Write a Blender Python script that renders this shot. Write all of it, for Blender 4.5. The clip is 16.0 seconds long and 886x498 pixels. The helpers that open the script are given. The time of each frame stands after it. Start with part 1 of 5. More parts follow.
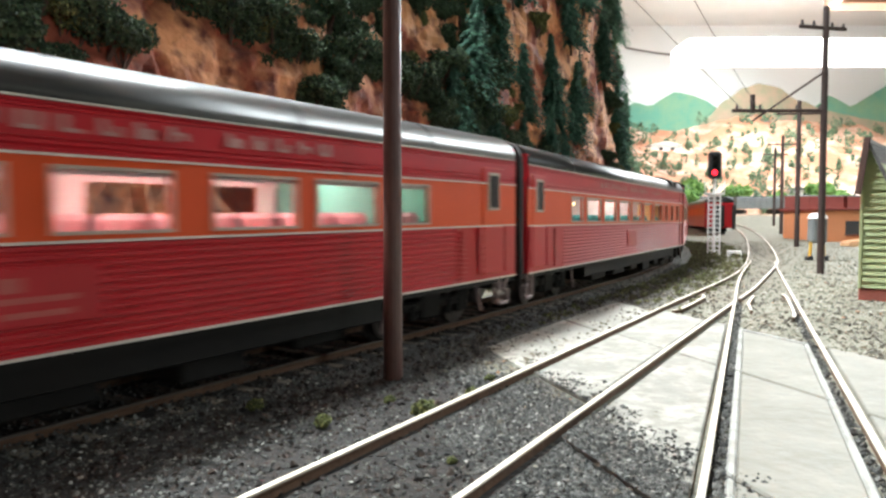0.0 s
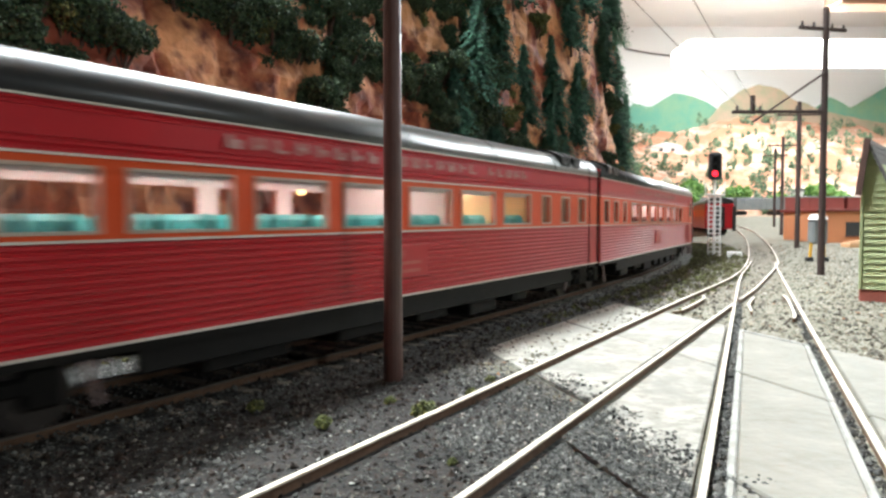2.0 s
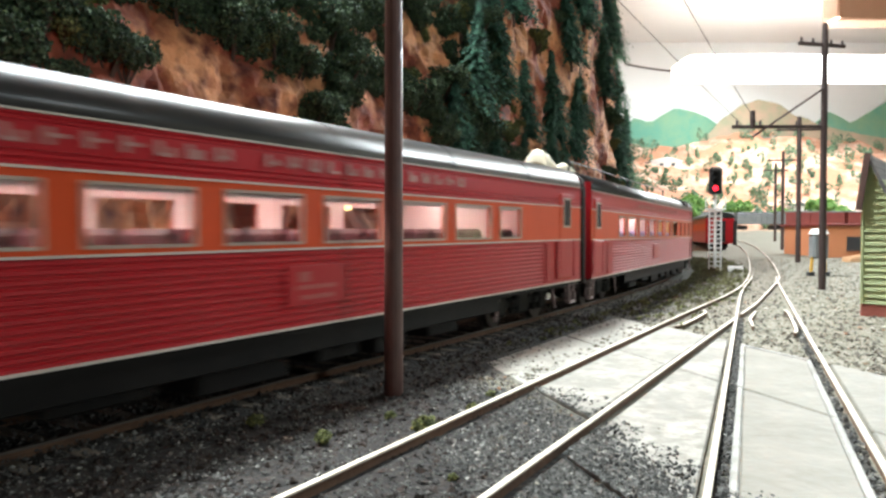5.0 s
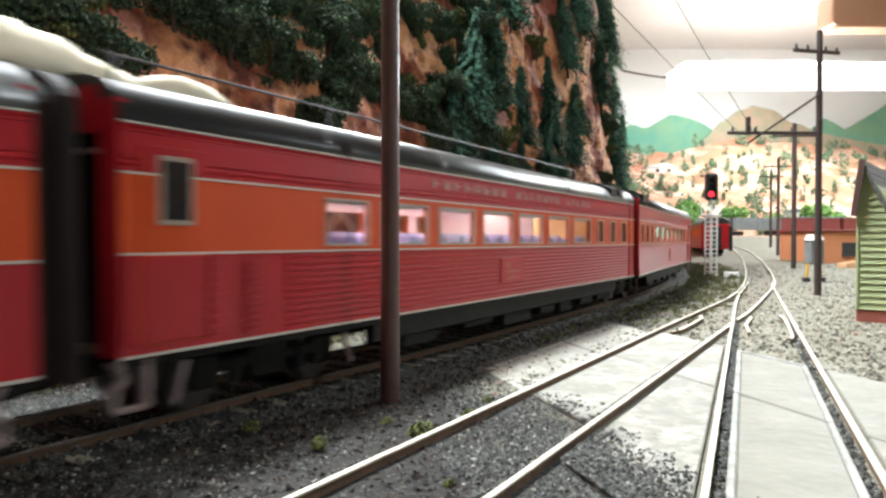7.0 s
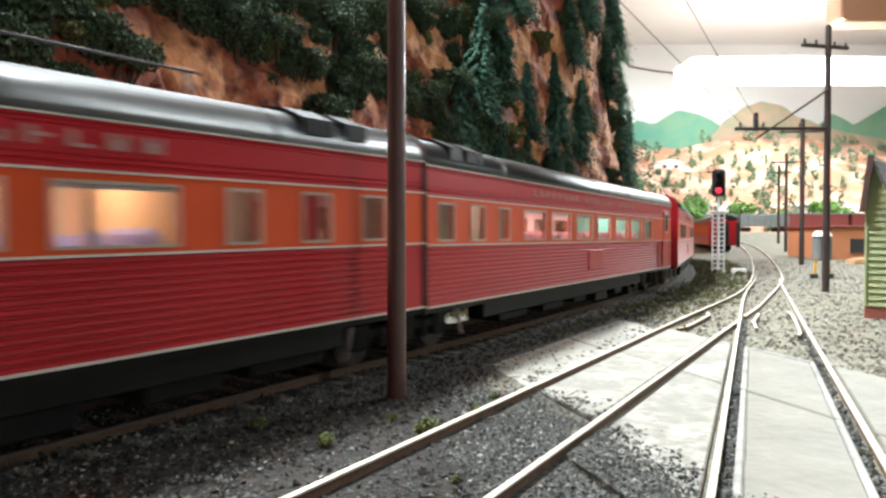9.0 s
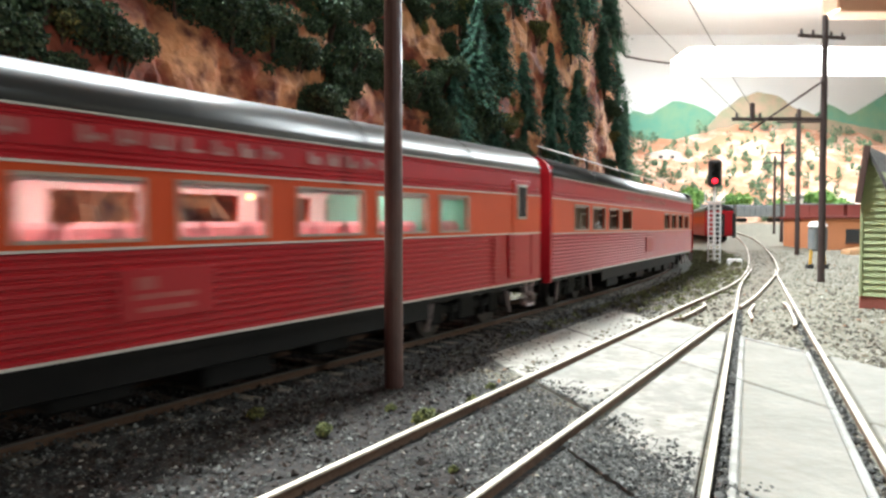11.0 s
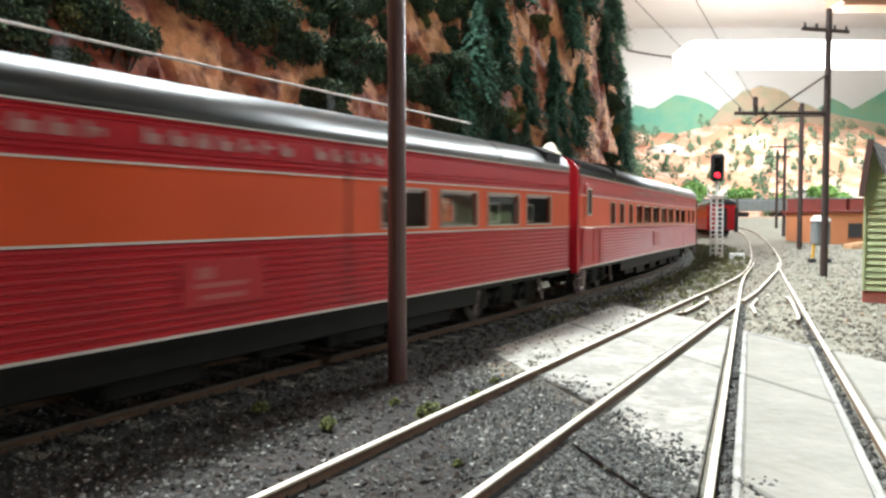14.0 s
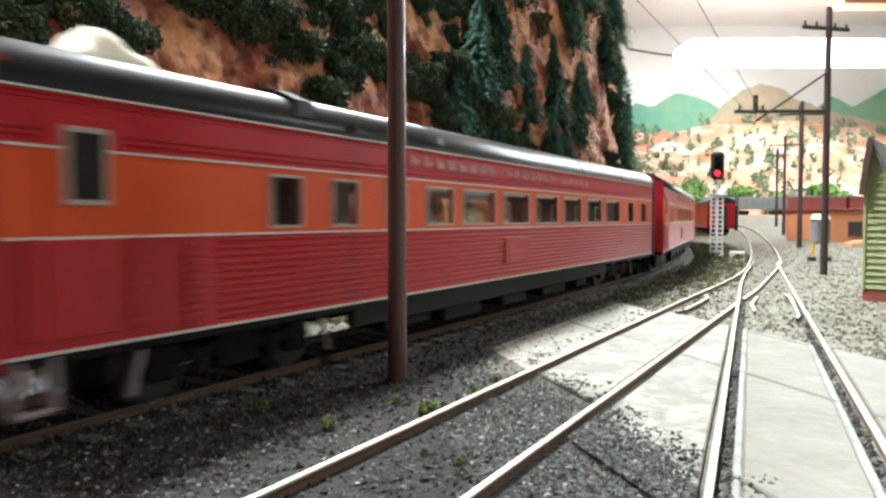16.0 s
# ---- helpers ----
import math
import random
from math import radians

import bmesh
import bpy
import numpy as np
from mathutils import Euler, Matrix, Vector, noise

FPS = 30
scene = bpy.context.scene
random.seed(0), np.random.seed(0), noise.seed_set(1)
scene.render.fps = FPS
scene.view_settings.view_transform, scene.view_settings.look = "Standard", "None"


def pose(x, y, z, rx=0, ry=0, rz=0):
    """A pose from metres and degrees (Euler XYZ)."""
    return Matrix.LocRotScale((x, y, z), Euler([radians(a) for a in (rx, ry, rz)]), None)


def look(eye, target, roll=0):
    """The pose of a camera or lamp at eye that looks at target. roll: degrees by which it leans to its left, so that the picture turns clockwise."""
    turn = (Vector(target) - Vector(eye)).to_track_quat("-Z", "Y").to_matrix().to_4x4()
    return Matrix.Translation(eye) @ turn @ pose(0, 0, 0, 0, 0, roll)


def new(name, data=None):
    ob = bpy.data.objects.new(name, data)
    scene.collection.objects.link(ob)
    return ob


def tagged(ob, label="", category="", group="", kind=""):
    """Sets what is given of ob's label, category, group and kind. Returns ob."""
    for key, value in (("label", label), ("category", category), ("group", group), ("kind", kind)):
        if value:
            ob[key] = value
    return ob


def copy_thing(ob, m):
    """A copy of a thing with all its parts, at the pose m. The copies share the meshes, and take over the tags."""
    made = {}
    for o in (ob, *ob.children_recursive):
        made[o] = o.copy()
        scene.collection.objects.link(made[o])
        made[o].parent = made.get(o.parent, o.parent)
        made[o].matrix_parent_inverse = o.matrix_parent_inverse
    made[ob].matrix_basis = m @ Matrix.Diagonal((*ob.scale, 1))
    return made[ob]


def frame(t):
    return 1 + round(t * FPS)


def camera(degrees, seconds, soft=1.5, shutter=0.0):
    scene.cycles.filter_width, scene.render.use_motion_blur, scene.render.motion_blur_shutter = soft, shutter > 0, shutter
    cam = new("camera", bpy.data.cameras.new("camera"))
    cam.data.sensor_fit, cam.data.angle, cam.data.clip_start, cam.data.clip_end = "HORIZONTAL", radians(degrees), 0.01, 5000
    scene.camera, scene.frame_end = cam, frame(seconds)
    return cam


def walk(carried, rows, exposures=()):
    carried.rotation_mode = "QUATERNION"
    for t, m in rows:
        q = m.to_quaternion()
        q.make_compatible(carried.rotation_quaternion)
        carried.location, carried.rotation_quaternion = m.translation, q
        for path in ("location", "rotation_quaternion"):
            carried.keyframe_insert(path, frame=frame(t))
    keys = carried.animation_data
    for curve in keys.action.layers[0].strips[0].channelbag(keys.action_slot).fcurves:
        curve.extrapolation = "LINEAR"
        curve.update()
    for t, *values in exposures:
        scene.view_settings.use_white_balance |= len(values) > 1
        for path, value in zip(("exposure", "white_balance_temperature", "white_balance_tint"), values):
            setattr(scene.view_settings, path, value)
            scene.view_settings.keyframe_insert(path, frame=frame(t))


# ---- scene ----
LENS = 64.68
# seconds, degrees of pitch, yaw to the right, roll, and the eye's drift in mm
SWAY = [
    (0, -2.464, 0, 0, 0), (1, -2.478, -0.006, 0.003, 0), (1.5, -2.471, -0.005, 0.01, 0), (2, -2.368, -0.02, -0.02, 0),
    (2.5, -2.004, -0.037, 0.015, 0), (3, -1.825, -0.053, 0.05, 0), (3.5, -1.665, -0.062, 0.041, 0),
    (4, -1.543, -0.064, 0.051, 0), (5.2, -1.15, -0.09, 0.07, 0), (6.5, -0.836, -0.127, 0.09, 0), (6.8, -0.79, 0.06, 0.09, 0),
    (7, -0.752, 0.202, 0.093, 0), (7.1, -0.745, 0.235, 0.09, 0), (7.25, -0.74, 0.0, 0.085, 0), (7.4, -0.736, -0.26, 0.075, 0),
    (7.6, -0.735, -0.29, 0.08, 0), (8, -0.723, -0.312, 0.109, 0), (8.5, -1.094, -0.282, 0.064, 0), (9, -1.04, -0.314, 0.054, 0),
    (10.2, -1.5, -0.12, 0.02, -0.05), (11.5, -1.903, 0.011, 0, -0.15), (12, -1.963, 0.012, 0.008, -0.2), (12.5, -2.022, -0.071, -0.017, -0.4),
    (13, -2.126, -0.157, -0.02, -0.42), (13.5, -2.207, -0.151, -0.038, -0.42), (14, -2.256, -0.147, -0.02, -0.44),
    (14.5, -2.304, -0.15, 0, -0.44), (15, -2.372, -0.141, -0.043, -0.44), (16, -2.386, -0.146, -0.038, -0.44)]
cam = camera(LENS, 16.0, soft=2.6, shutter=0.8)
walk(cam, [(t, pose(e * 0.001, 0, 0.0261, 90 + p, 0, -y) @ pose(0, 0, 0, 0, 0, r)) for t, p, y, r, e in SWAY],
     exposures=[(0, 0.0), (16, 0.0)])

# ---- light: a layout room with fluorescent fixtures ----
MM = 0.001
world = bpy.data.worlds.new("room_air")
scene.world = world
world.use_nodes = True
world.node_tree.nodes["Background"].inputs[0].default_value = (0.95, 0.97, 1.0, 1)
world.node_tree.nodes["Background"].inputs[1].default_value = 0.06


def area(name, x, y, z, sx, sy, power, target, colour=(0.865, 0.965, 1.0)):
    data = bpy.data.lights.new(name, "AREA")
    data.shape, data.size, data.size_y = "RECTANGLE", sx * MM, sy * MM
    data.energy, data.color = power, colour
    ob = new(name, data)
    ob.matrix_world = look((x * MM, y * MM, z * MM), [c * MM for c in target])
    return ob


# tubes over the main line and over the far end of the layout
area("tube_and_fill_lamp", -140, 400, 620, 90, 620, 26.0, (-139.8, 400.4, 0))
area("tube_and_fill_lamp", 1000, 1700, 620, 1200, 120, 20, (850, 1700, 0))
# unseen fill lamp on the aisle side, added to brighten the far cars
area("tube_and_fill_lamp", 760, 900, 620, 120, 900, 13.0, (300, 600, 0))
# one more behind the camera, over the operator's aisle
area("tube_and_fill_lamp", 1650, -1440, 620, 140, 700, 13.5, (0, 60, 0))


# ---- materials ----
def material(name, colour, rough=0.6, metal=0.0, second=None, scale=200.0, amount=0.5, bump=0.0, bump_scale=800.0, coat=0.0, detail=6.0, fine=None, spread=(0.35, 0.65)):
    """A surface whose colour varies at two scales; scales are per metre."""
    m = bpy.data.materials.new(name)
    m.use_nodes = True
    n, l = m.node_tree.nodes, m.node_tree.links
    b = n["Principled BSDF"]
    b.inputs["Roughness"].default_value = rough
    b.inputs["Metallic"].default_value = metal
    b.inputs["Coat Weight"].default_value = coat
    b.inputs["Base Color"].default_value = (*colour, 1)
    place = n.new("ShaderNodeTexCoord")
    if second:
        tex = n.new("ShaderNodeTexNoise")
        tex.inputs["Scale"].default_value, tex.inputs["Detail"].default_value = scale, detail
        tex.inputs["Roughness"].default_value = 0.65
        l.new(place.outputs["Object"], tex.inputs["Vector"])
        ramp = n.new("ShaderNodeMapRange")
        ramp.inputs["From Min"].default_value, ramp.inputs["From Max"].default_value = spread
        l.new(tex.outputs["Fac"], ramp.inputs["Value"])
        scaled = n.new("ShaderNodeMath")
        scaled.operation = "MULTIPLY"
        scaled.inputs[1].default_value = amount
        l.new(ramp.outputs[0], scaled.inputs[0])
        mix = n.new("ShaderNodeMix")
        mix.data_type = "RGBA"
        mix.inputs["A"].default_value, mix.inputs["B"].default_value = (*colour, 1), (*second, 1)
        l.new(scaled.outputs[0], mix.inputs["Factor"])
        out = mix.outputs["Result"]
        if fine:
            t2 = n.new("ShaderNodeTexNoise")
            t2.inputs["Scale"].default_value, t2.inputs["Detail"].default_value = scale * 7, 3
            l.new(place.outputs["Object"], t2.inputs["Vector"])
            r2 = n.new("ShaderNodeMapRange")
            r2.inputs["From Min"].default_value, r2.inputs["From Max"].default_value = 0.45, 0.7
            l.new(t2.outputs["Fac"], r2.inputs["Value"])
            m2 = n.new("ShaderNodeMix")
            m2.data_type = "RGBA"
            m2.inputs["B"].default_value = (*fine, 1)
            l.new(r2.outputs[0], m2.inputs["Factor"])
            l.new(out, m2.inputs["A"])
            out = m2.outputs["Result"]
        l.new(out, b.inputs["Base Color"])
    if bump:
        tb = n.new("ShaderNodeTexNoise")
        tb.inputs["Scale"].default_value, tb.inputs["Detail"].default_value = bump_scale, 5
        l.new(place.outputs["Object"], tb.inputs["Vector"])
        bp = n.new("ShaderNodeBump")
        bp.inputs["Strength"].default_value, bp.inputs["Distance"].default_value = bump, 0.001
        l.new(tb.outputs["Fac"], bp.inputs["Height"])
        l.new(bp.outputs["Normal"], b.inputs["Normal"])
    return m


def islands(name, dark, light, rough=0.9, sheen=None):
    """Loose pieces, each its own shade between dark and light."""
    m = bpy.data.materials.new(name)
    m.use_nodes = True
    n, l = m.node_tree.nodes, m.node_tree.links
    b = n["Principled BSDF"]
    b.inputs["Roughness"].default_value = rough
    geo = n.new("ShaderNodeNewGeometry")
    ramp = n.new("ShaderNodeValToRGB")
    ramp.color_ramp.elements[0].color, ramp.color_ramp.elements[1].color = (*dark, 1), (*light, 1)
    if sheen:
        e = ramp.color_ramp.elements.new(0.93)
        e.color = (*light, 1)
        ramp.color_ramp.elements[-1].color = (*sheen, 1)
    l.new(geo.outputs["Random Per Island"], ramp.inputs["Fac"])
    l.new(ramp.outputs["Color"], b.inputs["Base Color"])
    return m


def glowing(name, colour, strength):
    m = material(name, colour)
    b = m.node_tree.nodes["Principled BSDF"]
    b.inputs["Emission Color"].default_value = (*colour, 1)
    b.inputs["Emission Strength"].default_value = strength
    return m


def glass(name, tint=(0.9, 0.93, 0.92), clear=0.93):
    m = bpy.data.materials.new(name)
    m.use_nodes = True
    n, l = m.node_tree.nodes, m.node_tree.links
    b = n["Principled BSDF"]
    b.inputs["Roughness"].default_value = 0.05
    b.inputs["Base Color"].default_value = (*tint, 1)
    t = n.new("ShaderNodeBsdfTransparent")
    t.inputs[0].default_value = (*tint, 1)
    mix = n.new("ShaderNodeMixShader")
    mix.inputs[0].default_value = clear
    gloss = n.new("ShaderNodeBsdfGlossy")
    gloss.inputs["Roughness"].default_value = 0.06
    gloss.inputs[0].default_value = (0.9, 0.9, 0.9, 1)
    l.new(gloss.outputs[0], mix.inputs[1])
    l.new(t.outputs[0], mix.inputs[2])
    l.new(mix.outputs[0], n["Material Output"].inputs["Surface"])
    return m


def matt(m, level):
    m.node_tree.nodes["Principled BSDF"].inputs["Specular IOR Level"].default_value = level
    return m


RED = material("crimson_paint", (0.42, 0.008, 0.016), 0.36, second=(0.35, 0.007, 0.013), scale=60, amount=0.6, bump=0.05)
ORANGE = material("orange_paint", (0.62, 0.07, 0.012), 0.42, second=(0.53, 0.058, 0.011), scale=60, amount=0.6, bump=0.05)
matt(RED, 0.45), matt(ORANGE, 0.3)
ROOF = material("black_roof_paint", (0.009, 0.009, 0.01), 0.36, second=(0.02, 0.02, 0.019), scale=120, bump=0.04)
matt(ROOF, 0.7)
BLACK = material("black_underframe", (0.007, 0.0065, 0.006), 0.55, second=(0.016, 0.013, 0.011), scale=150, bump=0.1)
RUBBER = material("dark_diaphragm", (0.012, 0.007, 0.006), 0.75, second=(0.024, 0.013, 0.011), scale=200)
matt(BLACK, 0.15), matt(RUBBER, 0.2)
SILVER = material("silver_line_paint", (0.62, 0.56, 0.5), 0.4, second=(0.5, 0.42, 0.36), scale=100)
FRAME = material("window_frame_metal", (0.42, 0.34, 0.28), 0.35, 0.3, second=(0.45, 0.4, 0.35), scale=120)
PEWTER = material("worn_grip_metal", (0.34, 0.26, 0.25), 0.5, 0.3, second=(0.2, 0.12, 0.11), scale=300)
LETTER = material("faded_silver_lettering", (0.42, 0.2, 0.18), 0.5, second=(0.36, 0.12, 0.11), scale=150)
GOLD = material("faded_bar_paint", (0.42, 0.09, 0.075), 0.5, second=(0.36, 0.05, 0.045), scale=150)
PANE = glass("window_glass")
DARKPANE = glass("smoked_window_glass", (0.55, 0.57, 0.55), 0.92)
INSIDE = material("pale_interior_paint", (0.8, 0.62, 0.62), 0.7, second=(0.72, 0.52, 0.52), scale=80)
CREAM = material("cream_interior_wall", (0.75, 0.5, 0.25), 0.7, second=(0.7, 0.45, 0.22), scale=80)
AQUA = material("aqua_interior_wall", (0.25, 0.6, 0.5), 0.7, second=(0.22, 0.5, 0.43), scale=80)
DARKIN = material("brown_interior", (0.28, 0.18, 0.13), 0.7, second=(0.2, 0.12, 0.085), scale=80)
PINK = material("pink_seat_plastic", (0.75, 0.33, 0.36), 0.6, second=(0.7, 0.28, 0.3), scale=90)
TEAL = material("teal_seat_plastic", (0.09, 0.48, 0.48), 0.6, second=(0.07, 0.4, 0.41), scale=90)
LILAC = material("lilac_seat_plastic", (0.45, 0.42, 0.7), 0.6, second=(0.4, 0.37, 0.62), scale=90)
MAROON = material("maroon_seat_plastic", (0.16, 0.04, 0.05), 0.6, second=(0.12, 0.03, 0.04), scale=90)
GLOW = glowing("warm_ceiling_strip", (1.0, 0.84, 0.76), 22)
BULB = glowing("small_yellow_bulb", (1.0, 0.68, 0.25), 9)
PAPER = material("cream_tissue", (0.8, 0.72, 0.56), 0.9, second=(0.72, 0.62, 0.45), scale=150, bump=0.25, bump_scale=300)
WHEEL = material("dark_wheel_steel", (0.06, 0.05, 0.045), 0.45, 0.6, second=(0.12, 0.1, 0.09), scale=300)

RAILTOP = material("rail_steel", (0.56, 0.5, 0.42), 0.5, 0.45, second=(0.45, 0.36, 0.27), scale=250, bump=0.08)
# darker copy of the rail head, with the train's shade in its colour
SHADEDRAIL = material("shaded_rail_head", (0.12, 0.1, 0.085), 0.6, 0.3, second=(0.06, 0.045, 0.036), scale=300)
RUST = material("rusty_rail_side", (0.10, 0.05, 0.028), 0.8, second=(0.2, 0.11, 0.06), scale=400, bump=0.3)
TIE = material("weathered_tie_wood", (0.10, 0.075, 0.055), 0.9, second=(0.2, 0.16, 0.12), scale=250, bump=0.3)
POLEWOOD = material("stained_pole_wood", (0.075, 0.028, 0.022), 0.42, second=(0.12, 0.05, 0.036), scale=180, bump=0.12, coat=0.1)
FARPOLE = material("dark_pole_wood", (0.035, 0.02, 0.017), 0.7, second=(0.06, 0.03, 0.025), scale=200)
CONCRETE = material("dusty_concrete", (0.17, 0.158, 0.136), 0.65, second=(0.275, 0.257, 0.222), scale=75, amount=1.0, bump=0.3, bump_scale=600, fine=(0.15, 0.137, 0.112), spread=(0.42, 0.58))
PLASTER = material("pale_plaster_road", (0.19, 0.174, 0.143), 0.65, second=(0.12, 0.108, 0.083), scale=80, amount=0.9, bump=0.22, bump_scale=600, fine=(0.16, 0.15, 0.125))
EDGING = material("worn_white_edge", (0.32, 0.31, 0.285), 0.75, second=(0.17, 0.16, 0.14), scale=90, amount=1.0, bump=0.2, bump_scale=500)
matt(CONCRETE, 0.35), matt(PLASTER, 0.35)
LADDER = material("white_metal_paint", (0.75, 0.75, 0.73), 0.5, second=(0.6, 0.6, 0.58), scale=200)
SIGNALBLACK = material("black_signal_housing", (0.014, 0.014, 0.015), 0.5, second=(0.03, 0.03, 0.03), scale=300)
REDLAMP = glowing("red_signal_lens", (1.0, 0.02, 0.04), 4)
CLAPBOARD = material("yellow_green_clapboard", (0.4, 0.45, 0.23), 0.75, second=(0.32, 0.37, 0.19), scale=90, bump=0.15, fine=(0.36, 0.4, 0.22))
SHINGLE = material("grey_shingle", (0.16, 0.15, 0.14), 0.9, second=(0.1, 0.095, 0.09), scale=300, bump=0.3)
BRICK = material("red_brick_base", (0.34, 0.1, 0.075), 0.9, second=(0.24, 0.07, 0.05), scale=300, bump=0.3)
DARKTRIM = material("dark_brown_trim", (0.10, 0.05, 0.04), 0.7, second=(0.07, 0.035, 0.03), scale=200)
ADOBE = material("orange_wall", (0.5, 0.2, 0.09), 0.85, second=(0.42, 0.16, 0.075), scale=60)
HOPPER = material("grey_hopper_paint", (0.14, 0.15, 0.15), 0.7, second=(0.24, 0.24, 0.23), scale=60)
OXIDE = material("oxide_red_paint", (0.2, 0.035, 0.028), 0.6, second=(0.13, 0.025, 0.02), scale=60)
CEILING = material("ceiling_paint", (0.82, 0.82, 0.81), 0.9, second=(0.76, 0.76, 0.75), scale=3)
SKYBOARD = material("pale_painted_sky", (0.8, 0.82, 0.82), 0.9, second=(0.74, 0.77, 0.78), scale=3)
TUBE = glowing("fluorescent_diffuser", (1.0, 1.0, 0.97), 8.0)
BEAM = material("tan_wood_beam", (0.5, 0.3, 0.2), 0.7, second=(0.42, 0.24, 0.15), scale=12)
PAINTGREEN = material("painted_green_mountain", (0.14, 0.36, 0.27), 0.95, second=(0.26, 0.4, 0.24), scale=14, amount=0.8)
PAINTTAN = material("painted_tan_mountain", (0.5, 0.34, 0.25), 0.95, second=(0.3, 0.33, 0.22), scale=20, amount=0.8)
WIRE = material("dark_line_wire", (0.05, 0.04, 0.04), 0.5, second=(0.08, 0.07, 0.07), scale=100)

PEBBLE_DARK = islands("dark_cinder_ballast", (0.016, 0.0155, 0.0145), (0.12, 0.115, 0.105), sheen=(0.32, 0.31, 0.28))
PEBBLE_PALE = islands("pale_sandy_ballast", (0.04, 0.034, 0.024), (0.25, 0.225, 0.175), sheen=(0.4, 0.38, 0.33))
# brown crumbs, coloured darker to carry the shade beside the train
PEBBLE_SHADED_BROWN = islands("shaded_brown_crumbs", (0.008, 0.005, 0.004), (0.04, 0.025, 0.018))
LEAF_DARK = islands("dark_foam_foliage", (0.012, 0.026, 0.016), (0.07, 0.115, 0.05))
LEAF_OLIVE = islands("olive_foam_foliage", (0.04, 0.05, 0.018), (0.16, 0.17, 0.05), sheen=(0.3, 0.26, 0.06))
LEAF_BRIGHT = islands("bright_foam_foliage", (0.05, 0.14, 0.03), (0.2, 0.36, 0.09))
WEED = islands("dry_weed_fibre", (0.035, 0.028, 0.012), (0.15, 0.15, 0.055), sheen=(0.24, 0.27, 0.09))
NEEDLE = islands("blue_green_needles", (0.012, 0.04, 0.028), (0.06, 0.17, 0.105))
NEEDLE_LIGHT = islands("light_green_needles", (0.04, 0.11, 0.07), (0.13, 0.32, 0.2))
BARK = material("brown_bark", (0.08, 0.045, 0.03), 0.9, second=(0.05, 0.03, 0.02), scale=500)


def cliff_material():
    m = material("red_and_tan_plaster_rock", (0.27, 0.06, 0.028), 0.8, second=(0.66, 0.3, 0.135), scale=22, amount=1.0, bump=1.0, bump_scale=220, fine=(0.11, 0.022, 0.012), spread=(0.42, 0.54))
    return m


ROCK = cliff_material()


def ground_material():
    """Pale dust over dark cinders, with brown soil by the main line painted near black as the train's shade; the zones
    follow the plan.
    """
    m = material("layout_soil", (0.13, 0.117, 0.088), 0.95, second=(0.24, 0.22, 0.175), scale=110, amount=0.9, bump=0.35, bump_scale=900, fine=(0.10, 0.095, 0.06))
    n, l = m.node_tree.nodes, m.node_tree.links
    b = n["Principled BSDF"]
    pale = b.inputs["Base Color"].links[0].from_socket
    zone = n.new("ShaderNodeAttribute")
    zone.attribute_name = "zone"
    parts = n.new("ShaderNodeSeparateColor")
    l.new(zone.outputs["Color"], parts.inputs[0])
    grain = n.new("ShaderNodeTexNoise")
    grain.inputs["Scale"].default_value, grain.inputs["Detail"].default_value = 1500, 3
    place = n.new("ShaderNodeTexCoord")
    l.new(place.outputs["Object"], grain.inputs["Vector"])
    speck = n.new("ShaderNodeMapRange")
    speck.inputs["From Min"].default_value, speck.inputs["From Max"].default_value = 0.42, 0.66
    l.new(grain.outputs["Fac"], speck.inputs["Value"])
    # second pair: brown soil taken near black, the train's shade in its colour
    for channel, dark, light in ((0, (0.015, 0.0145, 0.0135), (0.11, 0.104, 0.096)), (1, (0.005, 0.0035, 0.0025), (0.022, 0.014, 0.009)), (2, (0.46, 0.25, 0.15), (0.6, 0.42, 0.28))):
        tone = n.new("ShaderNodeMix")
        tone.data_type = "RGBA"
        tone.inputs["A"].default_value, tone.inputs["B"].default_value = (*dark, 1), (*light, 1)
        l.new(speck.outputs[0], tone.inputs["Factor"])
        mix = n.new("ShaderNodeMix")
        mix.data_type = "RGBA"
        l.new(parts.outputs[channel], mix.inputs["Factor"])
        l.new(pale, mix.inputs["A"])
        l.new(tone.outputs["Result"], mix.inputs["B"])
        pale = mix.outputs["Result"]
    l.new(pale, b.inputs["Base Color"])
    return m


SOIL = ground_material()


# ---- building helpers: all shapes are made in millimetres ----
def mesh_object(name, bm, mat, smooth=False):
    bm.transform(Matrix.Scale(MM, 4))
    me = bpy.data.meshes.new(name)
    bm.to_mesh(me)
    bm.free()
    me.materials.append(mat)
    if smooth:
        for p in me.polygons:
            p.use_smooth = True
    return new(name, me)


def part(name, bm, mat, parent=None, label="", smooth=False):
    ob = mesh_object(name, bm, mat, smooth)
    if parent:
        ob.parent = parent
    if label:
        ob["label"] = label
    return ob


def raw(name, verts, faces, mat, parent=None):
    """A mesh from computed vertices in mm."""
    me = bpy.data.meshes.new(name)
    me.from_pydata([(v[0] * MM, v[1] * MM, v[2] * MM) for v in verts], [], faces)
    me.update()
    me.materials.append(mat)
    ob = new(name, me)
    if parent:
        ob.parent = parent
    return ob


def empty(name, x=0, y=0, z=0, rz=0):
    ob = new(name)
    ob.matrix_world = pose(x * MM, y * MM, z * MM, 0, 0, rz)
    ob.empty_display_size = 0.005
    return ob


